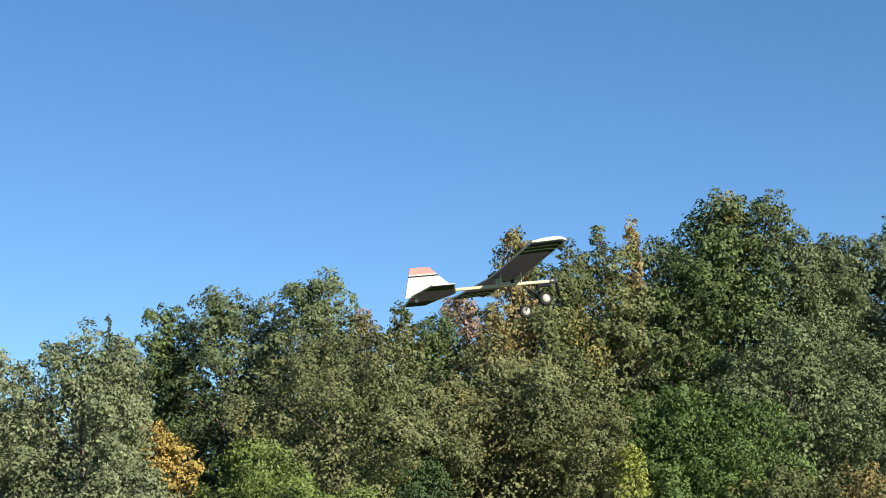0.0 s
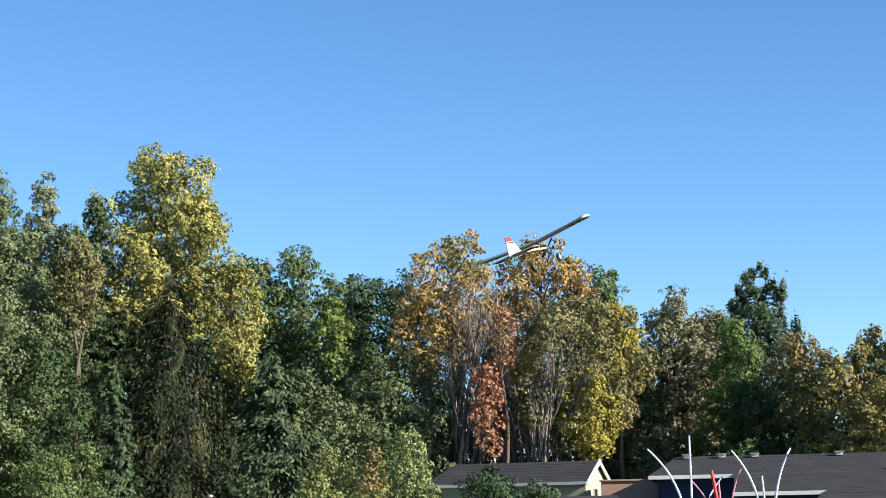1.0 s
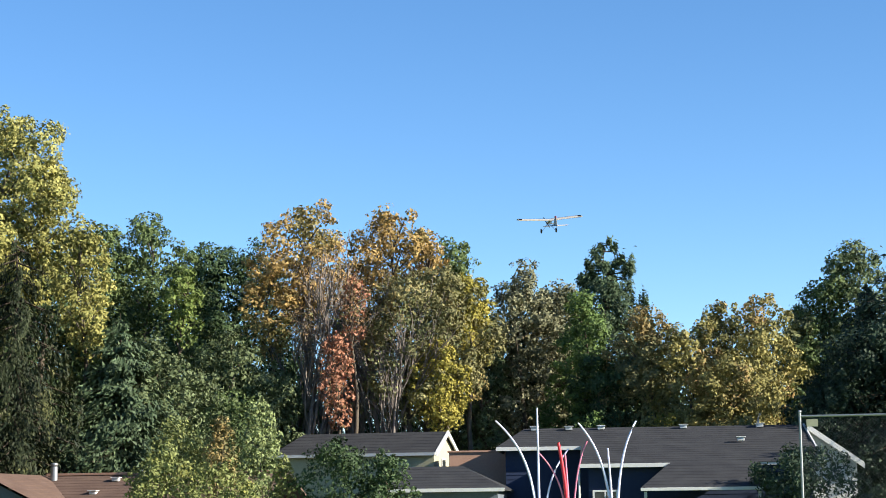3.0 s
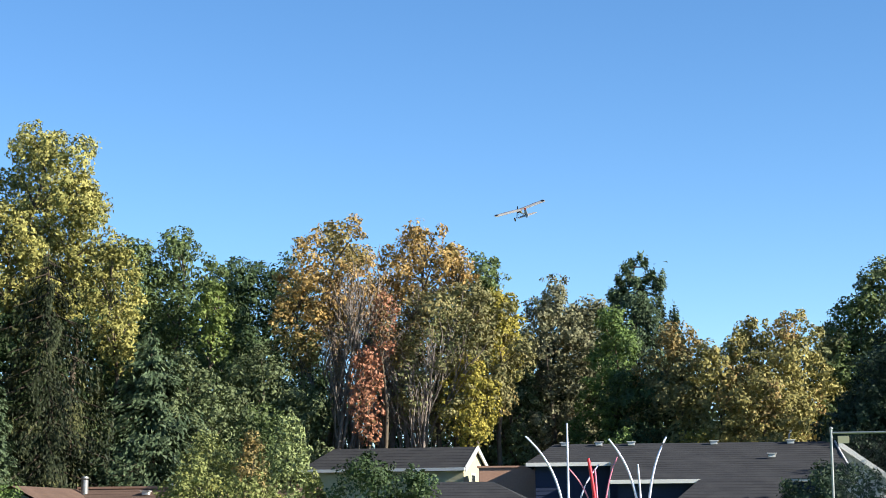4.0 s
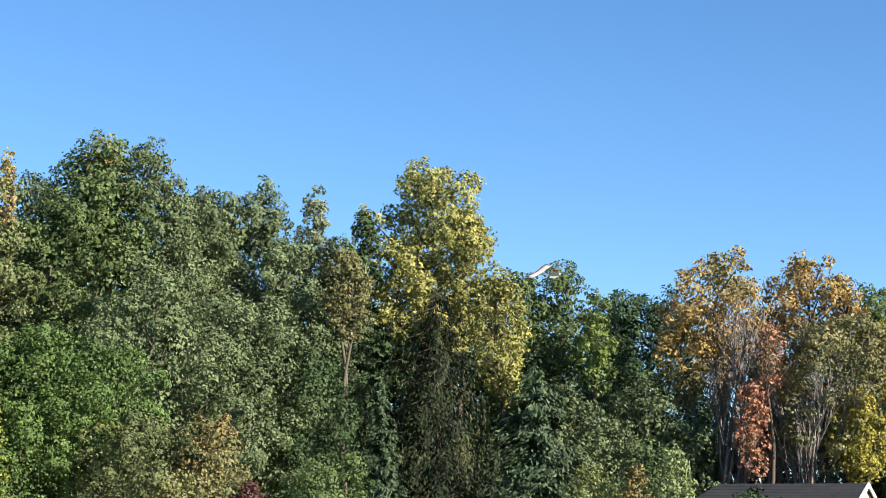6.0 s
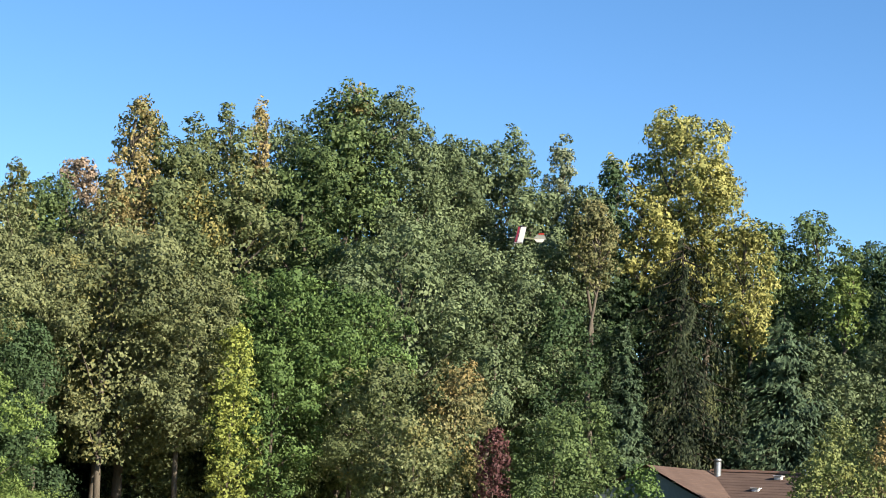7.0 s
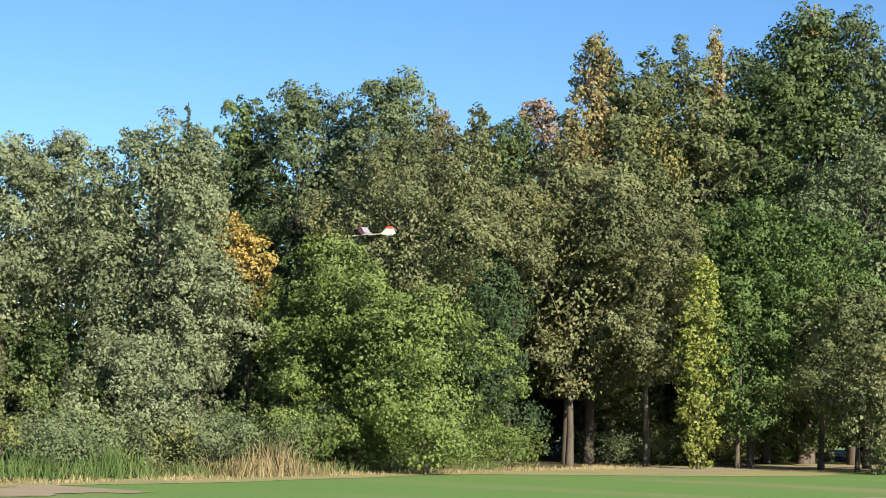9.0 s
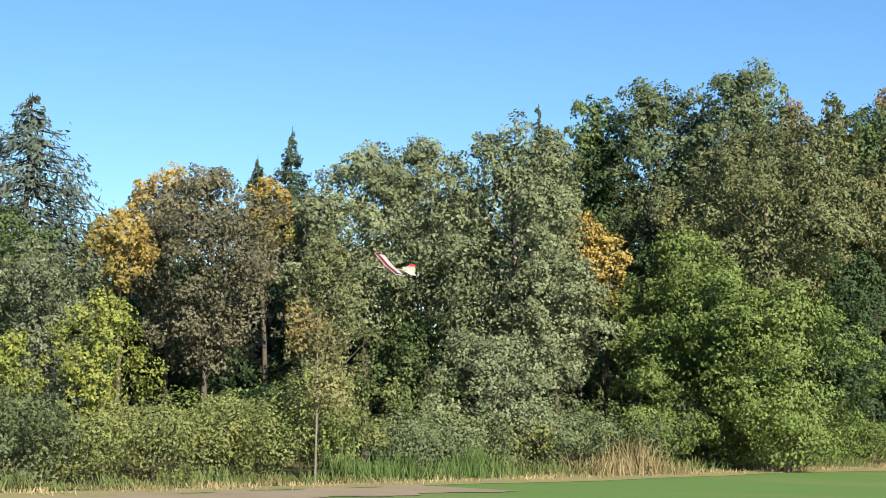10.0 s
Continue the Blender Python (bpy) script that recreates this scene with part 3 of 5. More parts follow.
broadleaf(-28.40, 67.25, 7.58, 5.13, "green_gold", "green tree turning yellow at the wood edge", 0.13, 164, 0.131)
shrub(-25.81, 68.28, 7.56, 3.35, "golden_olive", "yellow-green bush at the wood edge", 165, 0.131)
shrub(-26.16, 64.93, 5.08, 3.11, "olive", "olive green bush at the wood edge", 166, 0.126)
shrub(-23.40, 65.97, 4.73, 1.32, "maroon", "dark red-leaved shrub beside green bushes", 167, 0.126)
# fillers behind the gaps, the wood's shade put into their dark leaves
broadleaf(-48.96, 68.26, 14.68, 6.84, "dark", "dark-leaved filler tree for the shade of the wood", 0.03, 168, 0.250)
broadleaf(-49.27, 75.32, 14.92, 8.00, "dark", "dark-leaved filler tree for the shade of the wood", 0.03, 169, 0.250)
broadleaf(-46.11, 79.61, 17.10, 8.86, "dark", "dark-leaved filler tree for the shade of the wood", 0.03, 170, 0.250)
broadleaf(-44.03, 85.31, 19.08, 8.53, "dark", "dark-leaved filler tree for the shade of the wood", 0.03, 171, 0.250)
broadleaf(-40.68, 89.16, 20.12, 9.43, "dark", "dark-leaved filler tree for the shade of the wood", 0.03, 172, 0.250)
broadleaf(-37.26, 91.72, 18.80, 8.80, "dark", "dark-leaved filler tree for the shade of the wood", 0.03, 173, 0.250)
broadleaf(-33.71, 86.68, 20.27, 3.79, "soft", "green broadleaf tree in the wood", 0.03, 174, 0.167)
broadleaf(-31.65, 89.57, 21.35, 4.36, "soft", "green broadleaf tree with twiggy top", 0.03, 175, 0.171)
broadleaf(-29.43, 91.38, 21.10, 2.45, "pale", "slender light green tree in the wood", 0.03, 176, 0.173)
broadleaf(-29.21, 87.24, 18.11, 4.77, "soft", "light green tree in the wood", 0.03, 177, 0.166)
broadleaf(-29.41, 81.88, 14.45, 6.12, "soft", "grey-green broadleaf tree with open crown", 0.31, 178, 0.157, dense=0.80)
broadleaf(-27.84, 90.83, 18.55, 3.38, "soft", "light green tree in the wood", 0.03, 179, 0.171)
broadleaf(-33.21, 89.01, 20.59, 3.52, "soft", "green broadleaf tree in the wood", 0.03, 180, 0.171)
broadleaf(-25.34, 84.27, 16.22, 2.01, "golden_olive", "tree turning orange-brown in the wood", 0.73, 181, 0.158)
broadleaf(-26.68, 83.86, 12.25, 3.91, "dark", "dark-leaved filler tree for the shade of the wood", 0.03, 182, 0.158)
broadleaf(-27.98, 96.00, 20.81, 2.29, "dark", "dark green tree beside a tall yellow one", 0.03, 183, 0.180)
shrub(-21.86, 68.60, 5.72, 3.63, "green", "rounded green bush beside the brown roof", 184, 0.130)
shrub(-21.13, 70.92, 6.11, 2.09, "green", "rounded green bush beside the brown roof", 185, 0.133)
shrub(-18.24, 67.58, 3.54, 1.79, "fresh", "green bush in front of the brown-roofed house", 186, 0.126)
broadleaf(-25.28, 98.82, 24.41, 6.34, "yellow", "tall tree with yellow-green autumn crown", 0.51, 187, 0.184)
broadleaf(-23.39, 99.28, 22.00, 3.63, "yellow", "yellow-green side of a tall autumn tree", 0.56, 188, 0.184)
broadleaf(-26.26, 97.53, 19.84, 3.74, "yellow", "yellow-green side of a tall autumn tree", 0.56, 189, 0.182)
broadleaf(-20.20, 94.87, 17.23, 2.74, "yellow", "yellow-green leaning crown beside a tall tree", 0.56, 190, 0.175)
conifer(-22.55, 90.23, 15.91, 11.50, "hanging", "dark spruce with long hanging branchlets", 0.03, 191, 0.160, droop=0.5, power=0.55, hang=True, dense=2.6)
conifer(-24.26, 86.67, 11.04, 4.50, "pine", "grey-green conifer beside a hanging spruce", 0.03, 192, 0.118, power=0.8, dense=0.9, droop=0.3)
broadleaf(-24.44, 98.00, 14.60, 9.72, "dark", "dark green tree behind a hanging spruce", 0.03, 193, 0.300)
broadleaf(-28.78, 96.81, 15.12, 8.23, "dark", "dark-leaved filler tree for the shade of the wood", 0.03, 194, 0.300)
broadleaf(-32.13, 93.64, 13.52, 8.80, "dark", "dark-leaved filler tree for the shade of the wood", 0.03, 195, 0.300)
broadleaf(-26.33, 87.11, 17.18, 2.08, "golden_olive", "tree turning orange-brown in the wood", 0.75, 196, 0.164)
broadleaf(-21.32, 104.85, 19.04, 4.12, "green", "green broadleaf tree with rounded crown", 0.03, 197, 0.193)
broadleaf(-18.95, 106.32, 19.30, 6.72, "green", "green broadleaf tree with rounded crown", 0.03, 198, 0.194)
broadleaf(-15.88, 99.74, 15.47, 2.04, "bright", "light green small tree before darker ones", 0.69, 199, 0.182)
broadleaf(-17.50, 116.69, 19.34, 5.24, "dark", "dark green tree deep in the wood", 0.03, 200, 0.212)
broadleaf(-14.78, 118.08, 19.57, 7.49, "dark", "dark green tree deep in the wood", 0.03, 201, 0.214)
broadleaf(-9.75, 103.54, 19.74, 5.08, "orange", "autumn tree with orange-gold leaves", 0.62, 202, 0.187, dense=0.85)
broadleaf(-11.39, 102.37, 15.81, 3.12, "orange", "orange-brown side of an autumn tree", 0.65, 203, 0.185, dense=0.70)
broadleaf(-5.09, 105.88, 19.59, 4.32, "orange", "orange-topped autumn tree behind the houses", 0.70, 204, 0.191, dense=0.85)
broadleaf(-3.05, 104.96, 18.08, 2.40, "orange", "orange-topped autumn tree behind the houses", 0.79, 205, 0.189, dense=0.85)
broadleaf(-7.19, 107.76, 17.15, 6.00, "autumn_brown", "thinning brown-leaved tree behind the houses", 0.47, 206, 0.194, dense=0.50)
bare_tree(-9.21, 101.08, 17.89, 2.20, "autumn_brown", "half bare tree with rising grey branches", 207, 0.180, 0.16)
bare_tree(-7.06, 102.26, 18.10, 1.90, "autumn_brown", "bare grey tree with few rust leaves", 208, 0.180, 0.12)
bare_tree(-5.15, 99.87, 14.85, 1.90, "olive", "thinning tree with grey branches behind the houses", 209, 0.180, 0.20)
broadleaf(-6.57, 98.28, 14.71, 1.32, "rust", "rust-red creeper-clad trunk behind the houses", 0.73, 210, 0.177, dense=0.60)
broadleaf(-7.41, 97.22, 11.58, 1.64, "rust", "rust-red creeper-clad trunk behind the houses", 0.52, 211, 0.175, dense=0.70)
broadleaf(-3.80, 100.43, 15.42, 4.91, "golden_olive", "olive broadleaf tree behind the houses", 0.42, 212, 0.181, dense=0.85)
broadleaf(-1.68, 101.49, 15.53, 4.66, "golden_olive", "olive-yellow broadleaf tree behind the houses", 0.49, 213, 0.183)
broadleaf(-0.47, 103.00, 15.33, 2.63, "gold_yellow", "bright yellow side tree turning in autumn", 0.62, 214, 0.185)
broadleaf(-2.10, 99.48, 11.29, 2.81, "gold_yellow", "bright yellow low autumn tree behind a house", 0.51, 215, 0.179)
broadleaf(-1.47, 110.99, 18.79, 4.27, "green", "green tree top behind autumn trees", 0.03, 216, 0.200)
broadleaf(2.45, 107.97, 16.68, 4.96, "twiggy_olive", "olive-green broadleaf tree behind the houses", 0.03, 217, 0.194)
broadleaf(4.57, 108.90, 15.77, 4.20, "twiggy_olive", "olive broadleaf tree with brown leaves behind the houses", 0.03, 218, 0.196)
broadleaf(0.26, 107.00, 12.96, 3.24, "soft", "grey-green young tree behind the houses", 0.03, 219, 0.193)
conifer(7.58, 111.74, 18.07, 8.00, "pine", "tall dark pine above the broadleaf trees", 0.45, 220, 0.150, power=0.5, dense=0.5, droop=0.0, tuft=True)
broadleaf(5.88, 103.83, 14.19, 3.85, "fresh", "fresh green tree below a pine", 0.03, 221, 0.187)
broadleaf(6.57, 101.79, 10.47, 4.53, "dark", "dark green tree behind the blue house", 0.03, 222, 0.184)
broadleaf(9.15, 100.58, 13.02, 4.34, "golden_olive", "gold-tipped tree behind the blue house", 0.03, 223, 0.182)
broadleaf(11.14, 99.38, 12.19, 4.59, "gold_olive_bright", "golden-olive tree behind the blue house", 0.03, 224, 0.180)
broadleaf(12.84, 100.18, 13.43, 3.44, "gold_olive_bright", "gold-tipped tree behind the blue house", 0.03, 225, 0.182)
broadleaf(14.97, 99.89, 13.58, 4.79, "gold_olive_bright", "gold-tipped tree behind the blue house", 0.03, 226, 0.182)
broadleaf(13.19, 97.11, 10.28, 5.44, "gold_olive_bright", "golden-olive tree behind the blue house", 0.03, 227, 0.176)
broadleaf(18.09, 105.46, 13.64, 4.75, "olive", "olive-green tree behind the blue house", 0.03, 228, 0.193)
broadleaf(19.87, 105.14, 15.63, 4.91, "green", "green tree behind the blue house", 0.03, 229, 0.193)
broadleaf(21.26, 104.87, 17.30, 4.44, "soft", "green tree beside a dark conifer", 0.03, 230, 0.193)
broadleaf(18.47, 104.38, 11.83, 5.49, "green", "green tree behind the blue house", 0.03, 231, 0.191)
# shaded sides of these come partly from the darkened leaf colour
conifer(20.97, 89.58, 15.49, 14.00, "deep", "large dark cedar by the blue house, darkened further as shade", 0.05, 232, 0.140, power=0.55, dense=1.3, droop=0.35)
conifer(18.77, 90.07, 12.71, 8.50, "deep", "second dark cedar by the blue house, darkened further as shade", 0.05, 233, 0.120, power=0.6, dense=1.1, droop=0.3)
broadleaf(17.25, 89.35, 9.11, 5.39, "deep", "dark green tree by the blue house, darkened further as shade", 0.03, 234, 0.164)
broadleaf(19.80, 88.82, 11.35, 7.41, "deep", "dark green tree by the blue house, darkened further as shade", 0.03, 235, 0.164)
broadleaf(15.20, 89.72, 6.71, 2.75, "deep", "dark green low tree by the blue house, darkened further as shade", 0.03, 236, 0.164)
# the shadow on this bush is put into its leaf colour
shrub(12.99, 74.88, 4.77, 4.78, "deep", "small tree in front of the white gable, shade in its leaf colour", 237, 0.137)
conifer(-17.99, 93.28, 12.14, 9.50, "pine", "dark layered conifer behind the houses", 0.03, 238, 0.170, power=0.65, dense=1.3, droop=0.25)
broadleaf(-16.37, 94.59, 11.29, 4.26, "soft", "green tree beside a layered conifer", 0.03, 239, 0.173)
broadleaf(-13.24, 99.12, 12.00, 4.89, "soft", "grey-green young tree behind the houses", 0.03, 240, 0.180)
broadleaf(-11.03, 100.90, 10.46, 4.36, "soft", "grey-green young tree behind the houses", 0.03, 241, 0.183)
shrub(-11.25, 85.26, 7.78, 3.18, "green", "dark green bush behind a yellow-green one", 242, 0.155)
shrub(-12.47, 77.00, 5.95, 3.00, "hedge", "arching yellow-green bush beside a brown roof", 243, 0.140)
shrub(-10.51, 76.28, 5.98, 1.35, "golden_olive", "bush with orange-tinted shoot tips", 244, 0.139)
shrub(-9.33, 79.45, 6.86, 1.72, "lime_soft", "light yellow-green feathery bush behind a brown roof", 245, 0.144)
shrub(-7.74, 73.59, 4.15, 1.19, "hedge", "light green bush below a grey roof", 246, 0.133)
broadleaf(4.20, 114.92, 15.90, 5.11, "soft", "green tree behind the blue house", 0.03, 247, 0.207)
broadleaf(7.29, 112.76, 11.43, 7.11, "dark", "dark green tree behind the blue house", 0.03, 248, 0.203)
broadleaf(1.55, 113.99, 14.41, 5.06, "dark", "dark green tree behind the blue house", 0.03, 249, 0.205)
shrub(-12.56, 72.93, 4.45, 2.24, "hedge", "yellow-green bush beside a brown roof", 250, 0.133)
shrub(-10.24, 72.78, 4.09, 3.59, "hedge", "yellow-green bush beside a brown roof", 251, 0.132)
shrub(-5.39, 73.80, 5.02, 3.62, "dark", "dark green bush in front of grey roofs", 252, 0.133)
shrub(-3.63, 73.91, 4.38, 1.99, "dark", "dark green bush in front of grey roofs", 253, 0.133)
shrub(5.88, 98.83, 7.33, 2.66, "fresh", "fresh green bush behind the blue house", 254, 0.178)
shrub(9.76, 97.51, 7.00, 4.35, "gold_yellow", "yellow low bush behind the blue house", 255, 0.176)

# filler trees further back, seen through the gaps, dark-leaved so these look shaded
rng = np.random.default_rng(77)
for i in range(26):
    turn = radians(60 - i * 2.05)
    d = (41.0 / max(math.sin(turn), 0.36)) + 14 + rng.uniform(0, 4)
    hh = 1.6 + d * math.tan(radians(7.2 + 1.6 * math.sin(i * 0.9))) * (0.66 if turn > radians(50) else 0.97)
    broadleaf(-d * math.sin(turn), d * math.cos(turn), hh, 7.5, "dark", "dark-leaved filler tree for the shade of the wood", 0.02, 300 + i, 0.38, 0.55,
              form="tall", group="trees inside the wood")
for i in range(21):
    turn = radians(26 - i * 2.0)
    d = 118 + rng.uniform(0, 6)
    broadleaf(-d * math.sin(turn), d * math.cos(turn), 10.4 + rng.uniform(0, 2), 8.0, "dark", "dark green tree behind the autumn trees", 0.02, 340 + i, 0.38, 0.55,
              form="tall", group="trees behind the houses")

# two trees beyond the end of the blue house, whose shade lies on the porch roof
broadleaf(25.0, 71.5, 10.5, 6.5, "deep", "dark broad tree beyond the end of the blue house", 0.03, 380, 0.2)
broadleaf(25.8, 77.0, 10.8, 6.0, "deep", "dark broad tree beyond the end of the blue house", 0.03, 381, 0.2)

# low bushes along the field edge
rng = np.random.default_rng(5)
edge_pals = ("bright", "hedge", "hedge", "soft", "bright")
for i in range(34):
    y = 19 + i * 2.05 + rng.uniform(-0.4, 0.4)
    if 54.5 < y < 64.5:
        continue
    x = -33.0 - 0.105 * (y - 20) + rng.uniform(-1.2, 0.4) + 0.00165 * max(y - 55, 0) ** 2
    hh = rng.uniform(1.5, 3.0) if y < 45 else rng.uniform(1.5, 2.6)
    pal = edge_pals[int(rng.integers(0, 5))]
    shrub(x, y, hh, rng.uniform(3.0, 4.2), pal, "low leafy bush between the wood and the lawn", 400 + i, 0.075)

# undergrowth added inside the wood, dark-leaved to stand for its deep shade
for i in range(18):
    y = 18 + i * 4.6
    shrub(-47.5 - 0.06 * y + rng.uniform(-1, 1), y, rng.uniform(4.0, 5.5), 6.5, "dark", "dark-leaved filler bush for the shade inside the wood", 470 + i, 0.36, 0.6, "tall")


def weeds(name, pal, label, y0, y1, count, low, high, off, seed, sway=0.4):
    rng = np.random.default_rng(seed)
    y = rng.uniform(y0, y1, count)
    x = -29.6 - 0.105 * (y - 20) + 0.00165 * np.maximum(y - 55, 0) ** 2 + off + rng.normal(0, 0.5, count)
    h = rng.uniform(low, high, count) * (0.75 + 0.6 * np.sin(y * 1.9 + seed) * np.sin(y * 0.83 + 1) + 0.25 * np.sin(y * 5.1))
    a = rng.uniform(0, np.pi, count)
    lean = rng.normal(0, sway, (count, 2)) * h[:, None]
    s = np.stack([np.cos(a), np.sin(a)], 1) * 0.012
    z0, base = np.zeros(count), np.stack([x, y], 1)
    v = np.stack([np.column_stack([base - s, z0]), np.column_stack([base + s, z0]),
                  np.column_stack([base + lean + s * 0.4, h]), np.column_stack([base + lean - s * 0.4, h])], 1).reshape(-1, 3)
    ob = grid_mesh(name, v, np.arange(count * 4).reshape(count, 4), LEAVES[pal])
    return tagged(ob, label, "weeds", kind="stuff")


weeds("tall_weeds", "reed", "tall green weeds along the field edge", 18, 52, 9000, 0.08, 0.34, -1.9, 1)
weeds("dry_grass", "straw", "dry straw-coloured grass along the field edge", 18, 62, 6000, 0.03, 0.14, -0.6, 2)

weeds("tall_reeds", "fresh", "tall green reeds in front of the bushes", 27.6, 33.2, 1900, 0.3, 0.75, -1.7, 3, 0.28)
weeds("dry_reeds", "straw", "tall dry pinkish grass at the foot of the trees", 36.2, 40.0, 900, 0.3, 0.7, -1.2, 4, 0.3)

# ---- houses ----
SHINGLE = surface("grey_shingles", (0.021, 0.022, 0.027), (0.040, 0.041, 0.046), 1.2, 0.95, 0.2, bump=0.5, fine=18)
BROWN_SHINGLE = surface("brown_shingles", (0.085, 0.054, 0.045), (0.13, 0.085, 0.068), 1.2, 0.95, 0.2, bump=0.5, fine=18)
NAVY = surface("navy_siding_paint", (0.010, 0.018, 0.048), (0.015, 0.026, 0.064), 1.5, 0.7)
CREAM = surface("cream_siding_paint", (0.40, 0.37, 0.25), (0.46, 0.43, 0.30), 1.5, 0.7)
BROWN = surface("brown_cladding", (0.32, 0.19, 0.14), (0.38, 0.23, 0.17), 0.8, 0.8)
SLATE_WALL = surface("blue_grey_siding", (0.10, 0.12, 0.15), (0.14, 0.16, 0.19), 0.8, 0.8)
WHITE = surface("white_trim_paint", (0.50, 0.50, 0.50), (0.60, 0.60, 0.60), 3.0, 0.6)
METAL = surface("galvanised_metal", (0.26, 0.27, 0.28), (0.36, 0.37, 0.38), 4.0, 0.45, 0.5, 0.8)
GLASS, _, _, gp = shader("window_glass", 0.05, 0.5)
gp.inputs["Base Color"].default_value = (0.02, 0.025, 0.03, 1)


def house(name, label, x, y, yaw):
    root = new(name)
    root.matrix_world = pose(x, y, 0, 0, 0, yaw)
    return tagged(root, label, "house", "houses")


def wall_box(parent, material, x0, x1, y0, y1, z1, name="wall"):
    bm = bmesh.new()
    box(bm, x0, x1, y0, y1, -0.2, z1)
    return part(name, bm, material, parent)


def siding(parent, material, x0, x1, y, z0, z1, step=0.2):
    """Lapped boards on a front wall."""
    k = int((z1 - z0) / step)
    me = None
    for i in range(k):
        if me is None:
            bm = bmesh.new()
            vs = [bm.verts.new(c) for c in ((x0, 0, 0), (x1, 0, 0), (x1, -0.03, 0), (x0, -0.03, 0), (x0, 0, step), (x1, 0, step), (x1, -0.008, step), (x0, -0.008, step))]
            for f in ((0, 1, 2, 3), (7, 6, 5, 4), (3, 2, 6, 7), (1, 0, 4, 5), (0, 3, 7, 4), (2, 1, 5, 6)):
                bm.faces.new([vs[j] for j in f])
            board = part("board", bm, material, parent)
            me = board.data
        else:
            board = new("board", me)
            board.parent = parent
        board.location = (0, y - 0.002, z0 + i * step)


def roof_courses(parent, material, a, b, c, d, step, lift=0.014):
    """Shingle courses on a slope: a, b along the eave, d, c along the ridge."""
    a, b, c, d = map(Vector, (a, b, c, d))
    k = max(2, int((d - a).length / step))
    for i in range(k):
        s, e = i / k, (i + 1) / k
        p, q = a.lerp(d, s), b.lerp(c, s)
        r, t = b.lerp(c, e), a.lerp(d, e)
        up = Vector((0, 0, lift))
        bm = bmesh.new()
        lo = [bm.verts.new(v) for v in (p, q, r, t)]
        hi = [bm.verts.new(v) for v in (p + up, q + up, r + up * 0.25, t + up * 0.25)]
        bm.faces.new(hi)
        for m in range(4):
            bm.faces.new((lo[m], lo[(m + 1) % 4], hi[(m + 1) % 4], hi[m]))
        part("shingle_course", bm, material, parent)


def roof_vent(parent, x, y, z, tilt=0.0):
    bm = bmesh.new()
    box(bm, x - 0.16, x + 0.16, y - 0.14, y + 0.14, z - 0.05, z + 0.10, 0.02)
    box(bm, x - 0.22, x + 0.22, y - 0.20, y + 0.20, z + 0.10, z + 0.14, 0.015)
    return part("roof_vent", bm, WHITE, parent, "white metal roof vent")


def window(parent, x0, x1, y, z0, z1):
    bm = bmesh.new()
    for a in ((x0 - 0.08, x1 + 0.08, z1, z1 + 0.08), (x0 - 0.08, x1 + 0.08, z0 - 0.08, z0), (x0 - 0.08, x0, z0, z1), (x1, x1 + 0.08, z0, z1),
              ((x0 + x1) / 2 - 0.03, (x0 + x1) / 2 + 0.03, z0, z1)):
        box(bm, a[0], a[1], y - 0.07, y + 0.02, a[2], a[3])
    frame_ob = part("window", bm, WHITE, parent, "white framed window")
    bm = bmesh.new()
    box(bm, x0, x1, y - 0.03, y - 0.01, z0, z1)
    part("pane", bm, GLASS, frame_ob)


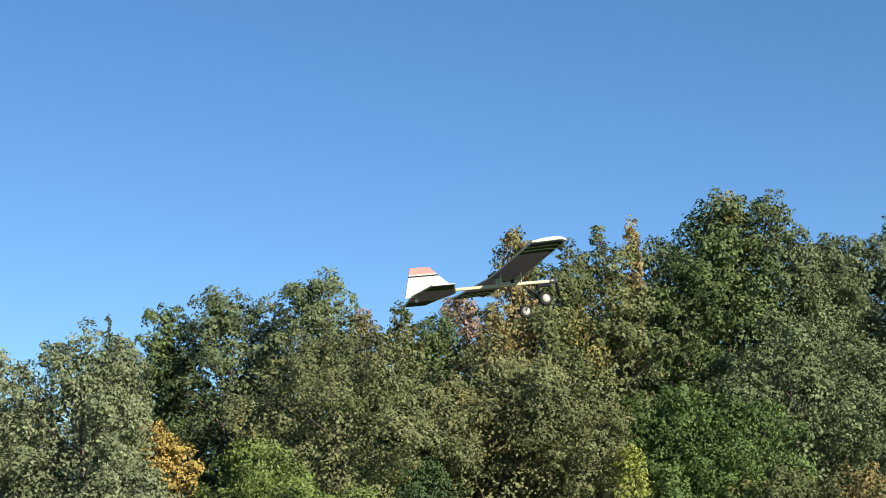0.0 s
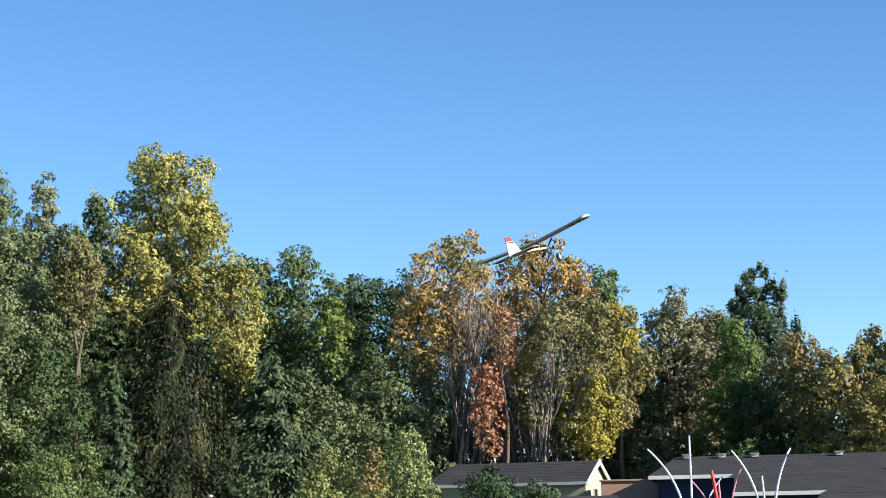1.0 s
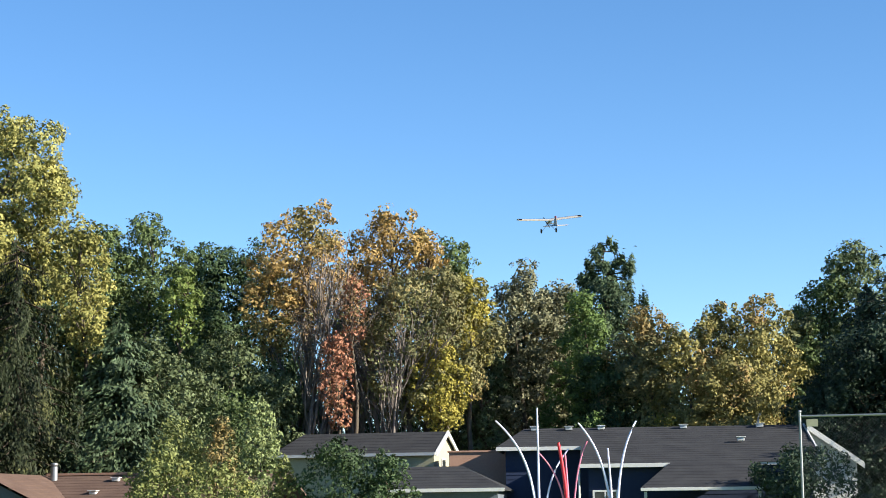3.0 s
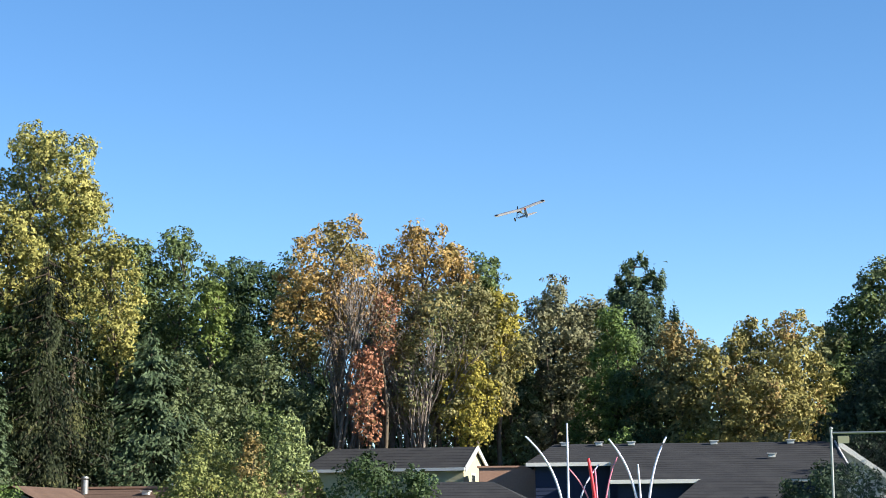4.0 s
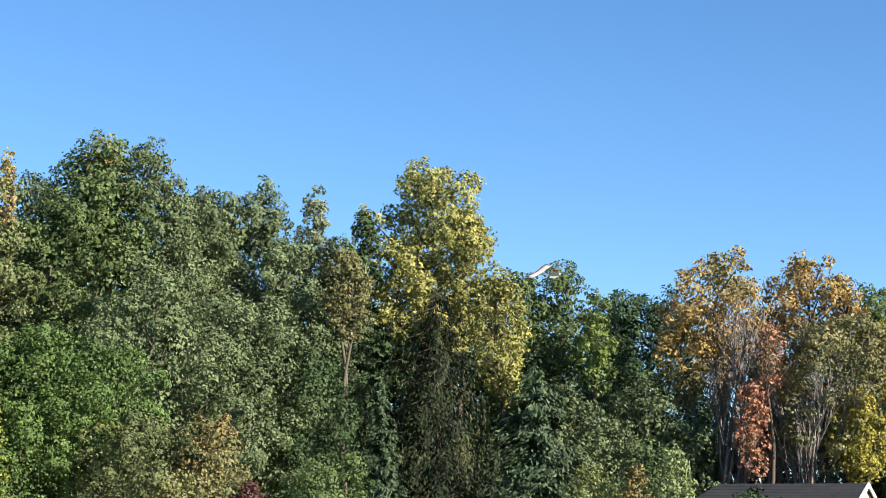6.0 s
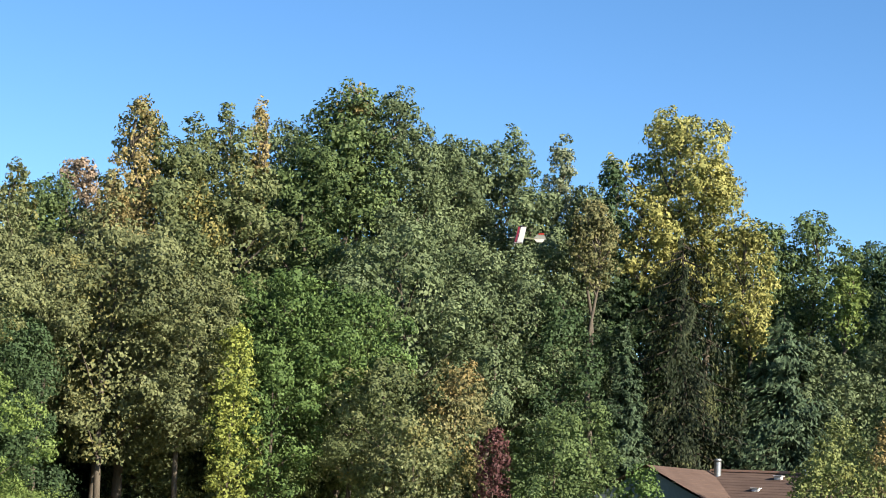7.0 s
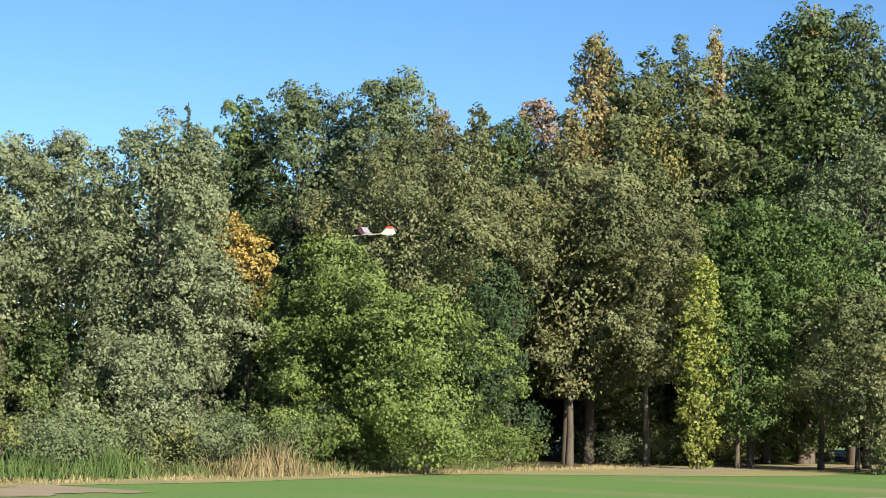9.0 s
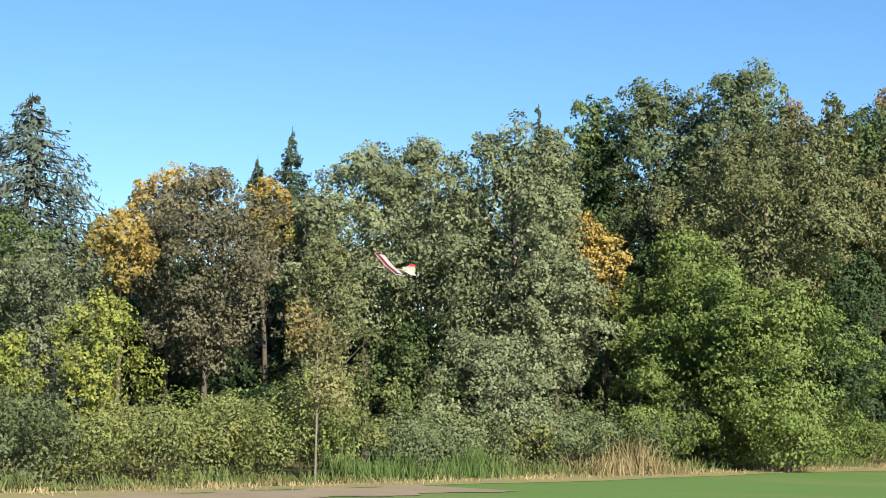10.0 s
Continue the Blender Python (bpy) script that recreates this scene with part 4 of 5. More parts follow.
def blue_house():
    h = house("blue_house", "navy blue house with long grey shingle roof and white trim", 0.7, 84.4, -4)
    L, D, E, R = 14.0, 8.0, 4.62, 5.62
    # walls with the right gable
    bm = bmesh.new()
    box(bm, 0.4, L - 0.4, 0.4, D - 0.4, -0.2, E)
    part("wall", bm, NAVY, h)
    bm = bmesh.new()
    g = [bm.verts.new(c) for c in ((L - 0.4, 0.4, E), (L - 0.4, D - 0.4, E), (L - 0.4, D / 2, R - 0.12), (L - 0.55, 0.4, E), (L - 0.55, D - 0.4, E), (L - 0.55, D / 2, R - 0.12))]
    for f in ((0, 1, 2), (5, 4, 3), (0, 3, 4, 1), (1, 4, 5, 2), (2, 5, 3, 0)):
        bm.faces.new([g[i] for i in f])
    part("gable", bm, WHITE, h, "white gable end")
    roof_courses(h, SHINGLE, (0, 0, E), (L, 0, E), (L, D / 2, R), (1.1, D / 2, R), 0.45)
    bm = bmesh.new()
    slab(bm, [(0, D, E), (L, D, E), (L, D / 2, R), (1.1, D / 2, R)], 0.12)
    slab(bm, [(0, 0, E), (0, D, E), (1.1, D / 2, R)], 0.12)
    part("roof", bm, SHINGLE, h)
    # front wing under a lower run of the same slope
    x0, x1, y0, z0 = 3.8, L, -4.0, 3.72
    bm = bmesh.new()
    box(bm, x0 + 0.35, x1 - 0.4, y0 + 0.4, 0.38, -0.2, z0)
    part("wall", bm, NAVY, h)
    siding(h, NAVY, x0 + 0.35, x1 - 0.4, y0 + 0.4, 0.0, z0)
    siding(h, NAVY, 0.4, x0 + 0.3, 0.4, 0.0, E)
    roof_courses(h, SHINGLE, (x0, y0, z0), (x1, y0, z0), (x1, 0, E + 0.06), (x0, 0, E + 0.06), 0.45)
    bm = bmesh.new()
    slab(bm, [(x0, y0 + 0.05, z0 - 0.02), (x1, y0 + 0.05, z0 - 0.02), (x1, 0, E), (x0, 0, E)], 0.1)
    part("roof_deck", bm, WHITE, h)
    bm = bmesh.new()
    box(bm, x0, 7.6, y0 - 0.12, y0, z0 - 0.16, z0 + 0.01, 0.01)
    part("gutter", bm, WHITE, h, "white gutter")
    bm = bmesh.new()
    box(bm, 0.0, x0, -0.12, 0.0, E - 0.16, E + 0.01, 0.01)
    part("gutter", bm, WHITE, h, "white gutter")
    # white bargeboards down both slopes of the right end
    for ya, za, yb, zb in ((y0, z0, D / 2, R), (D, E, D / 2, R)):
        bm = bmesh.new()
        v = [bm.verts.new(c) for c in ((L + 0.02, ya, za - 0.24), (L + 0.02, yb, zb - 0.24), (L + 0.02, yb, zb + 0.05), (L + 0.02, ya, za + 0.05),
                                       (L + 0.09, ya, za - 0.24), (L + 0.09, yb, zb - 0.24), (L + 0.09, yb, zb + 0.05), (L + 0.09, ya, za + 0.05))]
        for f in ((0, 1, 2, 3), (7, 6, 5, 4), (0, 4, 5, 1), (1, 5, 6, 2), (2, 6, 7, 3), (3, 7, 4, 0)):
            bm.faces.new([v[i] for i in f])
        part("bargeboard", bm, WHITE, h, "white bargeboard")
    for x in (1.6, 3.2, 4.7, 8.5, 12.0):
        roof_vent(h, x, D / 2 - 0.5, R - 0.06)
    roof_vent(h, 10.9, 0.2, E + 0.2)
    tube("vent_pipe", [(12.0, D / 2 + 0.3, R - 0.1), (12.0, D / 2 + 0.3, R + 0.35), (12.1, D / 2 + 0.3, R + 0.55)], [0.05, 0.05, 0.07], WHITE, h)
    tube("downspout", [(3.75, y0 + 0.3, z0 - 0.15), (3.75, y0 + 0.3, 0.1)], [0.05, 0.05], WHITE, h)
    window(h, 4.4, 5.3, y0 + 0.36, 1.5, 2.55)
    # lower porch roof on posts
    roof_courses(h, SHINGLE, (6.3, -7.2, 2.64), (11.3, -7.2, 2.64), (11.3, y0, z0 + 0.01), (7.6, y0, z0 + 0.01), 0.45)
    bm = bmesh.new()
    slab(bm, [(6.3, -7.15, 2.6), (11.3, -7.15, 2.6), (11.3, y0, z0 - 0.04), (7.6, y0, z0 - 0.04)], 0.1)
    part("porch_roof", bm, SHINGLE, h, "sloping grey shingle porch roof")
    bm = bmesh.new()
    box(bm, 6.3, 11.3, -7.31, -7.2, 2.52, 2.65, 0.01)
    part("gutter", bm, WHITE, h, "white gutter")
    for x in (6.5, 11.1):
        bm = bmesh.new()
        box(bm, x - 0.06, x + 0.06, -7.1, -6.98, -0.1, 2.5)
        part("porch_post", bm, WHITE, h)
    # rear wing with its white gable to the front
    gx, gw, gy, gz = L + 0.05, 2.5, 2.7, 3.85
    top = R - 0.12
    bm = bmesh.new()
    v = [bm.verts.new(c) for c in ((gx - 0.05, gy, -0.2), (gx + gw - 0.3, gy, -0.2), (gx + gw - 0.3, gy, gz), (gx, gy, top - 0.1), (gx - 0.05, gy, top - 0.1))]
    w = [bm.verts.new(q.co + Vector((0, 0.18, 0))) for q in v]
    bm.faces.new(v)
    bm.faces.new(w[::-1])
    for i in range(5):
        bm.faces.new((v[i], w[i], w[(i + 1) % 5], v[(i + 1) % 5]))
    part("gable", bm, WHITE, h, "white gable end")
    wall_box(h, NAVY, gx - 0.04, gx + gw - 0.3, gy + 0.2, D + 1.5, gz)
    bm = bmesh.new()
    slab(bm, [(gx + gw, gy - 0.3, gz - 0.1), (gx + gw, D + 2, gz - 0.1), (gx, D + 2, top), (gx, gy - 0.3, top)], 0.1)
    part("roof", bm, SHINGLE, h)
    bm = bmesh.new()
    v = [bm.verts.new(c) for c in ((gx, gy - 0.38, top - 0.2), (gx + gw, gy - 0.38, gz - 0.32), (gx + gw, gy - 0.38, gz - 0.04), (gx, gy - 0.38, top + 0.08))]
    w = [bm.verts.new(q.co + Vector((0, 0.07, 0))) for q in v]
    bm.faces.new(v)
    bm.faces.new(w[::-1])
    for i in range(4):
        bm.faces.new((v[i], w[i], w[(i + 1) % 4], v[(i + 1) % 4]))
    part("bargeboard", bm, WHITE, h, "white bargeboard")


def cream_house():
    h = house("cream_house", "cream house with grey shingle roof and white bargeboards", -10.6, 94.5, -13)
    L, D, E, R = 8.6, 5.0, 4.72, 5.85
    wall_box(h, CREAM, 0.3, L - 0.15, 0.3, D - 0.3, E)
    bm = bmesh.new()
    g = [bm.verts.new(c) for c in ((L - 0.15, 0.3, E), (L - 0.15, D - 0.3, E), (L - 0.15, D / 2, R - 0.1), (L - 0.3, 0.3, E), (L - 0.3, D - 0.3, E), (L - 0.3, D / 2, R - 0.1))]
    for f in ((0, 1, 2), (5, 4, 3), (0, 3, 4, 1), (1, 4, 5, 2), (2, 5, 3, 0)):
        bm.faces.new([g[i] for i in f])
    part("gable", bm, CREAM, h)
    roof_courses(h, SHINGLE, (0, 0, E), (L, 0, E), (L, D / 2, R), (1.0, D / 2, R), 0.4)
    bm = bmesh.new()
    slab(bm, [(0, D, E), (L, D, E), (L, D / 2, R), (1.0, D / 2, R)], 0.1)
    slab(bm, [(0, 0, E), (0, D, E), (1.0, D / 2, R)], 0.1)
    part("roof", bm, SHINGLE, h)
    for ya in (0, D):
        bm = bmesh.new()
        v = [bm.verts.new(c) for c in ((L, ya, E - 0.2), (L, D / 2, R - 0.2), (L, D / 2, R + 0.05), (L, ya, E + 0.05),
                                       (L + 0.07, ya, E - 0.2), (L + 0.07, D / 2, R - 0.2), (L + 0.07, D / 2, R + 0.05), (L + 0.07, ya, E + 0.05))]
        for f in ((0, 1, 2, 3), (7, 6, 5, 4), (0, 4, 5, 1), (1, 5, 6, 2), (2, 6, 7, 3), (3, 7, 4, 0)):
            bm.faces.new([v[i] for i in f])
        part("bargeboard", bm, WHITE, h, "white bargeboard")
    bm = bmesh.new()
    box(bm, 0, L, -0.1, 0, E - 0.14, E + 0.01)
    part("gutter", bm, WHITE, h, "white gutter")
    bm = bmesh.new()
    box(bm, L - 0.16, L - 0.10, 1.7, 2.5, 3.5, 4.5)
    w = part("window", bm, WHITE, h, "white framed window")
    bm = bmesh.new()
    box(bm, L - 0.10, L - 0.08, 1.8, 2.4, 3.6, 4.4)
    part("pane", bm, GLASS, w)


def garage():
    h = house("garage", "low garage with grey hipped shingle roof", -4.6, 79.4, -5)
    L, D, E, R = 5.6, 6.0, 2.75, 3.75
    wall_box(h, SLATE_WALL, 0.3, L - 0.3, 0.3, D - 0.3, E)
    roof_courses(h, SHINGLE, (0, 0, E), (L, 0, E), (L - 2.0, D / 2, R), (1.0, D / 2, R), 0.4)
    bm = bmesh.new()
    slab(bm, [(L, 0, E), (L, D, E), (L - 2.0, D / 2, R)], 0.1)
    slab(bm, [(0, D, E), (0, 0, E), (1.0, D / 2, R)], 0.1)
    slab(bm, [(0, D, E), (L, D, E), (L - 2.0, D / 2, R), (1.0, D / 2, R)], 0.1)
    part("roof", bm, SHINGLE, h)
    bm = bmesh.new()
    box(bm, 0, L, -0.1, 0, E - 0.14, E + 0.01)
    part("gutter", bm, WHITE, h, "white gutter")


def brown_shed():
    h = house("brown_shed", "plain brown clad outbuilding beside the blue house", -1.5, 90.0, -3)
    bm = bmesh.new()
    box(bm, 0, 3.0, 0, 3.5, -0.2, 4.62, 0.02)
    part("wall", bm, BROWN, h)
    bm = bmesh.new()
    box(bm, -0.08, 3.08, -0.08, 3.58, 4.62, 4.70)
    part("roof", bm, BROWN, h)


def brown_house():
    h = house("brown_house", "low house with weathered brown shingle roof and metal flue", -21.65, 82.75, -10)
    # main slope
    E, R, L, D = 2.25, 3.65, 12.5, 8.4
    wall_box(h, SLATE_WALL, 0.3, L - 0.3, 0.4, D - 0.4, E)
    roof_courses(h, BROWN_SHINGLE, (0, 0, E), (L, 0, E), (L, D / 2, R), (0, D / 2, R), 0.4)
    bm = bmesh.new()
    slab(bm, [(0, D, E), (L, D, E), (L, D / 2, R), (0, D / 2, R)], 0.1)
    part("roof", bm, BROWN_SHINGLE, h)
    # front gable wing
    a, w, yf = 0.9, 2.9, -3.0
    bm = bmesh.new()
    box(bm, a - w + 0.3, a + w - 0.3, yf + 0.3, 0.38, -0.2, E)
    g = [bm.verts.new(c) for c in ((a - w + 0.3, yf + 0.3, E), (a + w - 0.3, yf + 0.3, E), (a, yf + 0.3, R - 0.15), (a - w + 0.3, yf + 0.45, E), (a + w - 0.3, yf + 0.45, E), (a, yf + 0.45, R - 0.15))]
    for f in ((0, 1, 2), (5, 4, 3), (1, 4, 5, 2), (2, 5, 3, 0)):
        bm.faces.new([g[i] for i in f])
    part("wing_wall", bm, SLATE_WALL, h)
    for s in (1, -1):
        roof_courses(h, BROWN_SHINGLE, (a + s * w, yf, E), (a + s * w, 0.2, E), (a, D / 2, R + 0.03), (a, yf, R + 0.03), 0.4)
    bm = bmesh.new()
    box(bm, 0.9, L, D / 2 - 0.10, D / 2 + 0.10, R + 0.005, R + 0.12, 0.02)
    part("ridge_cap", bm, BROWN, h)
    flue = tube("flue", [(1.5, D / 2 - 0.6, R - 0.35), (1.5, D / 2 - 0.6, R + 0.42)], [0.17, 0.17], METAL, h, 14, "galvanised metal chimney flue")
    tube("flue_cap", [(1.5, D / 2 - 0.6, R + 0.42), (1.5, D / 2 - 0.6, R + 0.50), (1.5, D / 2 - 0.6, R + 0.58)], [0.11, 0.2, 0.15], METAL, flue, 14)
    tube("vent_pipe", [(5.7, D / 2 - 0.3, R - 0.2), (5.7, D / 2 - 0.3, R + 0.28)], [0.09, 0.09], WHITE, h, 10)
    roof_vent(h, 4.6, D / 2 - 0.9, R - 0.25)
    roof_vent(h, 4.2, 1.6, E + 0.54)


blue_house()
cream_house()
garage()
brown_shed()
brown_house()

# ---- playground arches and ball fence ----
PALE_TUBE = surface("pale_blue_painted_steel", (0.50, 0.52, 0.72), (0.62, 0.63, 0.80), 2.0, 0.35, 0.5)
PINK_TUBE = surface("pink_painted_steel", (0.55, 0.16, 0.26), (0.66, 0.24, 0.34), 2.0, 0.35, 0.5)
RED_TUBE = surface("red_painted_steel", (0.55, 0.02, 0.035), (0.66, 0.03, 0.05), 2.0, 0.35, 0.5)


def arch_cluster(name, label, x, y, arms, material):
    """Bent steel tubes fanning out from one foot: (reach, height, sag) for each."""
    root = tagged(new(name), label, "sculpture", "playground arches")
    root.location = (x, y, 0)
    bm = bmesh.new()
    bmesh.ops.create_cone(bm, cap_ends=True, segments=20, radius1=0.3, radius2=0.24, depth=0.12)
    bmesh.ops.translate(bm, vec=(0, 0, 0.06), verts=bm.verts)
    part("foot", bm, METAL, root)
    for reach, height, depth, r, mat in arms:
        s = np.linspace(0, 1, 18)
        px = reach * s ** 2.2
        pz = 0.1 + (height - 0.1) * (s + 0.12 * np.sin(np.pi * s) * (abs(reach) > 0.3))
        tube("arm", np.stack([px + 0.05 * np.sign(reach), depth * s, pz], 1), np.linspace(r, r * 0.55, 18), mat or material, root, 8)
    return root


arch_cluster("steel_arches", "pale blue bent steel tubes fanning from one foot", 1.83, 57.9,
             [(-1.30, 4.50, 0.1, 0.05, None), (-0.02, 4.88, 0.0, 0.05, None), (0.85, 3.62, 0.3, 0.04, None), (-0.25, 2.6, -0.2, 0.035, None)], PALE_TUBE)
arch_cluster("red_arches", "red steel mast with pink bent tubes", 2.75, 57.9,
             [(-0.30, 3.80, 0.0, 0.085, RED_TUBE), (-0.95, 3.55, 0.1, 0.035, None), (-0.10, 3.45, 0.0, 0.05, None), (0.50, 3.85, 0.2, 0.035, None)], PINK_TUBE)
arch_cluster("steel_arches", "pale blue bent steel tubes fanning from one foot", 4.08, 57.9,
             [(-1.00, 4.40, 0.1, 0.05, None), (0.68, 4.45, 0.1, 0.05, None), (-0.12, 3.62, 0.0, 0.05, None)], PALE_TUBE)


WIRE_MESH = surface("weathered_wire", (0.06, 0.065, 0.07), (0.10, 0.105, 0.11), 4.0, 0.6, 0.3, 0.4)


def ball_fence():
    root = tagged(new("ball_fence"), "tall chain-link backstop fence on steel posts", "fence")
    root.location = (10.05, 59.2, 0)
    root.rotation_euler = (0, 0, radians(-11))
    H = 4.58
    for i in range(4):
        p = tube("post", [(i * 3.53, 0, -0.1), (i * 3.53, 0, H + 0.12)], [0.045, 0.045], METAL, root, 10)
        bm = bmesh.new()
        bmesh.ops.create_uvsphere(bm, u_segments=10, v_segments=6, radius=0.06)
        bmesh.ops.translate(bm, vec=(i * 3.53, 0, H + 0.14), verts=bm.verts)
        part("post_cap", bm, METAL, p)
    for z in (H, 0.15):
        tube("rail", [(0, 0, z), (10.6, 0, z)], [0.035, 0.035], METAL, root, 8)
    pieces, step = [], 0.11
    for i in range(int(10.6 / step) + int(H / step) + 1):
        for s in (1, -1):
            x0 = i * step - (H if s > 0 else 0)
            a, b = np.array([x0, 0.01 * s, 0.0]), np.array([x0 + s * H, 0.01 * s, H])
            if s < 0:
                a, b = np.array([x0, -0.01, 0.0]), np.array([x0 - H, -0.01, H])
            lo, hi = 0.0, 1.0
            d = b - a
            for edge, sign in ((0.0, 1), (10.6, -1)):
                t = (edge - a[0]) / d[0]
                if (d[0] * sign) > 0:
                    lo = max(lo, t)
                else:
                    hi = min(hi, t)
            if hi - lo > 0.01:
                pieces.append(tube_arrays([a + d * lo, a + d * hi], [0.0016, 0.0016], 3))
    v, f = join(pieces)
    tagged(grid_mesh("chain_link", v, f, WIRE_MESH, root), kind="stuff")
    bm = bmesh.new()
    box(bm, 0.2, 0.55, -0.05, -0.03, 4.25, 4.48, 0.005)
    part("sign", bm, CREAM, root, "small plain cream sign plate")


ball_fence()

# young tree beside the field
def young_tree(x, y, h):
    root = start_tree("young_tree", x, y, "young tree with pale slim stem and sparse golden leaves", "tree", "young trees")
    rng = np.random.default_rng(900)
    stem = np.array([(0, 0, -0.1), (0.02, 0, h * 0.4), (-0.02, 0.02, h * 0.75), (0, 0, h)])
    pieces, tips = [tube_arrays(stem, [0.030, 0.024, 0.015, 0.006], 7)], []
    for k in range(15):
        z = h * rng.uniform(0.42, 0.95)
        a = rng.uniform(0, 6.28)
        r = 0.55 * rng.uniform(0.5, 1.1)
        tip = np.array([np.cos(a) * r, np.sin(a) * r, z + rng.uniform(0.2, 0.5)])
        pieces.append(tube_arrays([(0, 0, z), tip * np.array([0.5, 0.5, 1]) - np.array([0, 0, 0.15]), tip], [0.009, 0.006, 0.003], 4))
        tips.append(tip)
    v, f = join(pieces)
    grid_mesh("trunk", v, f, TWIG, root)
    v, f = blob_leaves(rng, np.array(tips), np.full(len(tips), 0.34), 1700, 0.10, 0.07)
    tagged(grid_mesh("crown", v, f, LEAVES["golden_olive"], root), kind="stuff")


young_tree(-31.5, 26.35, 3.7)

# ---- model aeroplane ----
FOAM = surface("white_foam_board", (0.37, 0.345, 0.32), (0.43, 0.405, 0.375), 8.0, 0.6)
WOOD = surface("pale_spruce_wood", (0.36, 0.31, 0.22), (0.43, 0.37, 0.27), 10.0, 0.6, stretch=(0.3, 3, 3))
RED_FILM = surface("red_film", (0.50, 0.035, 0.025), (0.58, 0.055, 0.035), 8.0, 0.4)
CRIMSON_FILM = surface("crimson_film", (0.20, 0.012, 0.018), (0.25, 0.02, 0.03), 8.0, 0.4)
BLACK_FILM = surface("black_film", (0.010, 0.010, 0.016), (0.016, 0.016, 0.024), 8.0, 0.75, 0.08)
# grey film coloured violet to cancel green light bounced off the lawn
UNDER = surface("bounce_offset_grey_film", (0.15, 0.085, 0.24), (0.18, 0.105, 0.28), 8.0, 0.7, 0.1)
RUBBER = surface("black_rubber", (0.015, 0.015, 0.015), (0.03, 0.03, 0.03), 20.0, 0.8)
WIRE = surface("dark_steel_wire", (0.10, 0.10, 0.10), (0.16, 0.16, 0.16), 20.0, 0.4, 0.5, 0.8)


def wing_plate(bm, y0, y1, le, te, root_z, tip_z, c0, c1, z_off, thick, n=9):
    """A cambered plate between two span stations and two chord fractions."""
    half = 0.6
    top, low = [], []
    for j in range(2):
        y = (y0, y1)[j]
        zb = root_z + (tip_z - root_z) * abs(y) / half
        rt, rl = [], []
        for i in range(n):
            c = c0 + (c1 - c0) * i / (n - 1)
            x = le + (te - le) * c
            z = zb + 0.10 * (le - te) * math.sqrt(max(c, 0.0)) * (1 - c) * 2.0 + z_off
            rt.append(bm.verts.new((x, y, z)))
            rl.append(bm.verts.new((x, y, z - thick * (0.35 + 0.65 * math.sin(math.pi * min(1, c * 0.85 + 0.12))))))
        top.append(rt)
        low.append(rl)
    for i in range(n - 1):
        bm.faces.new((top[0][i], top[0][i + 1], top[1][i + 1], top[1][i]))
        bm.faces.new((low[0][i + 1], low[0][i], low[1][i], low[1][i + 1]))
    for j in range(2):
        for i in range(n - 1):
            bm.faces.new((top[j][i], low[j][i], low[j][i + 1], top[j][i + 1]))
    bm.faces.new((top[0][0], top[1][0], low[1][0], low[0][0]))
    bm.faces.new((top[0][-1], low[0][-1], low[1][-1], top[1][-1]))


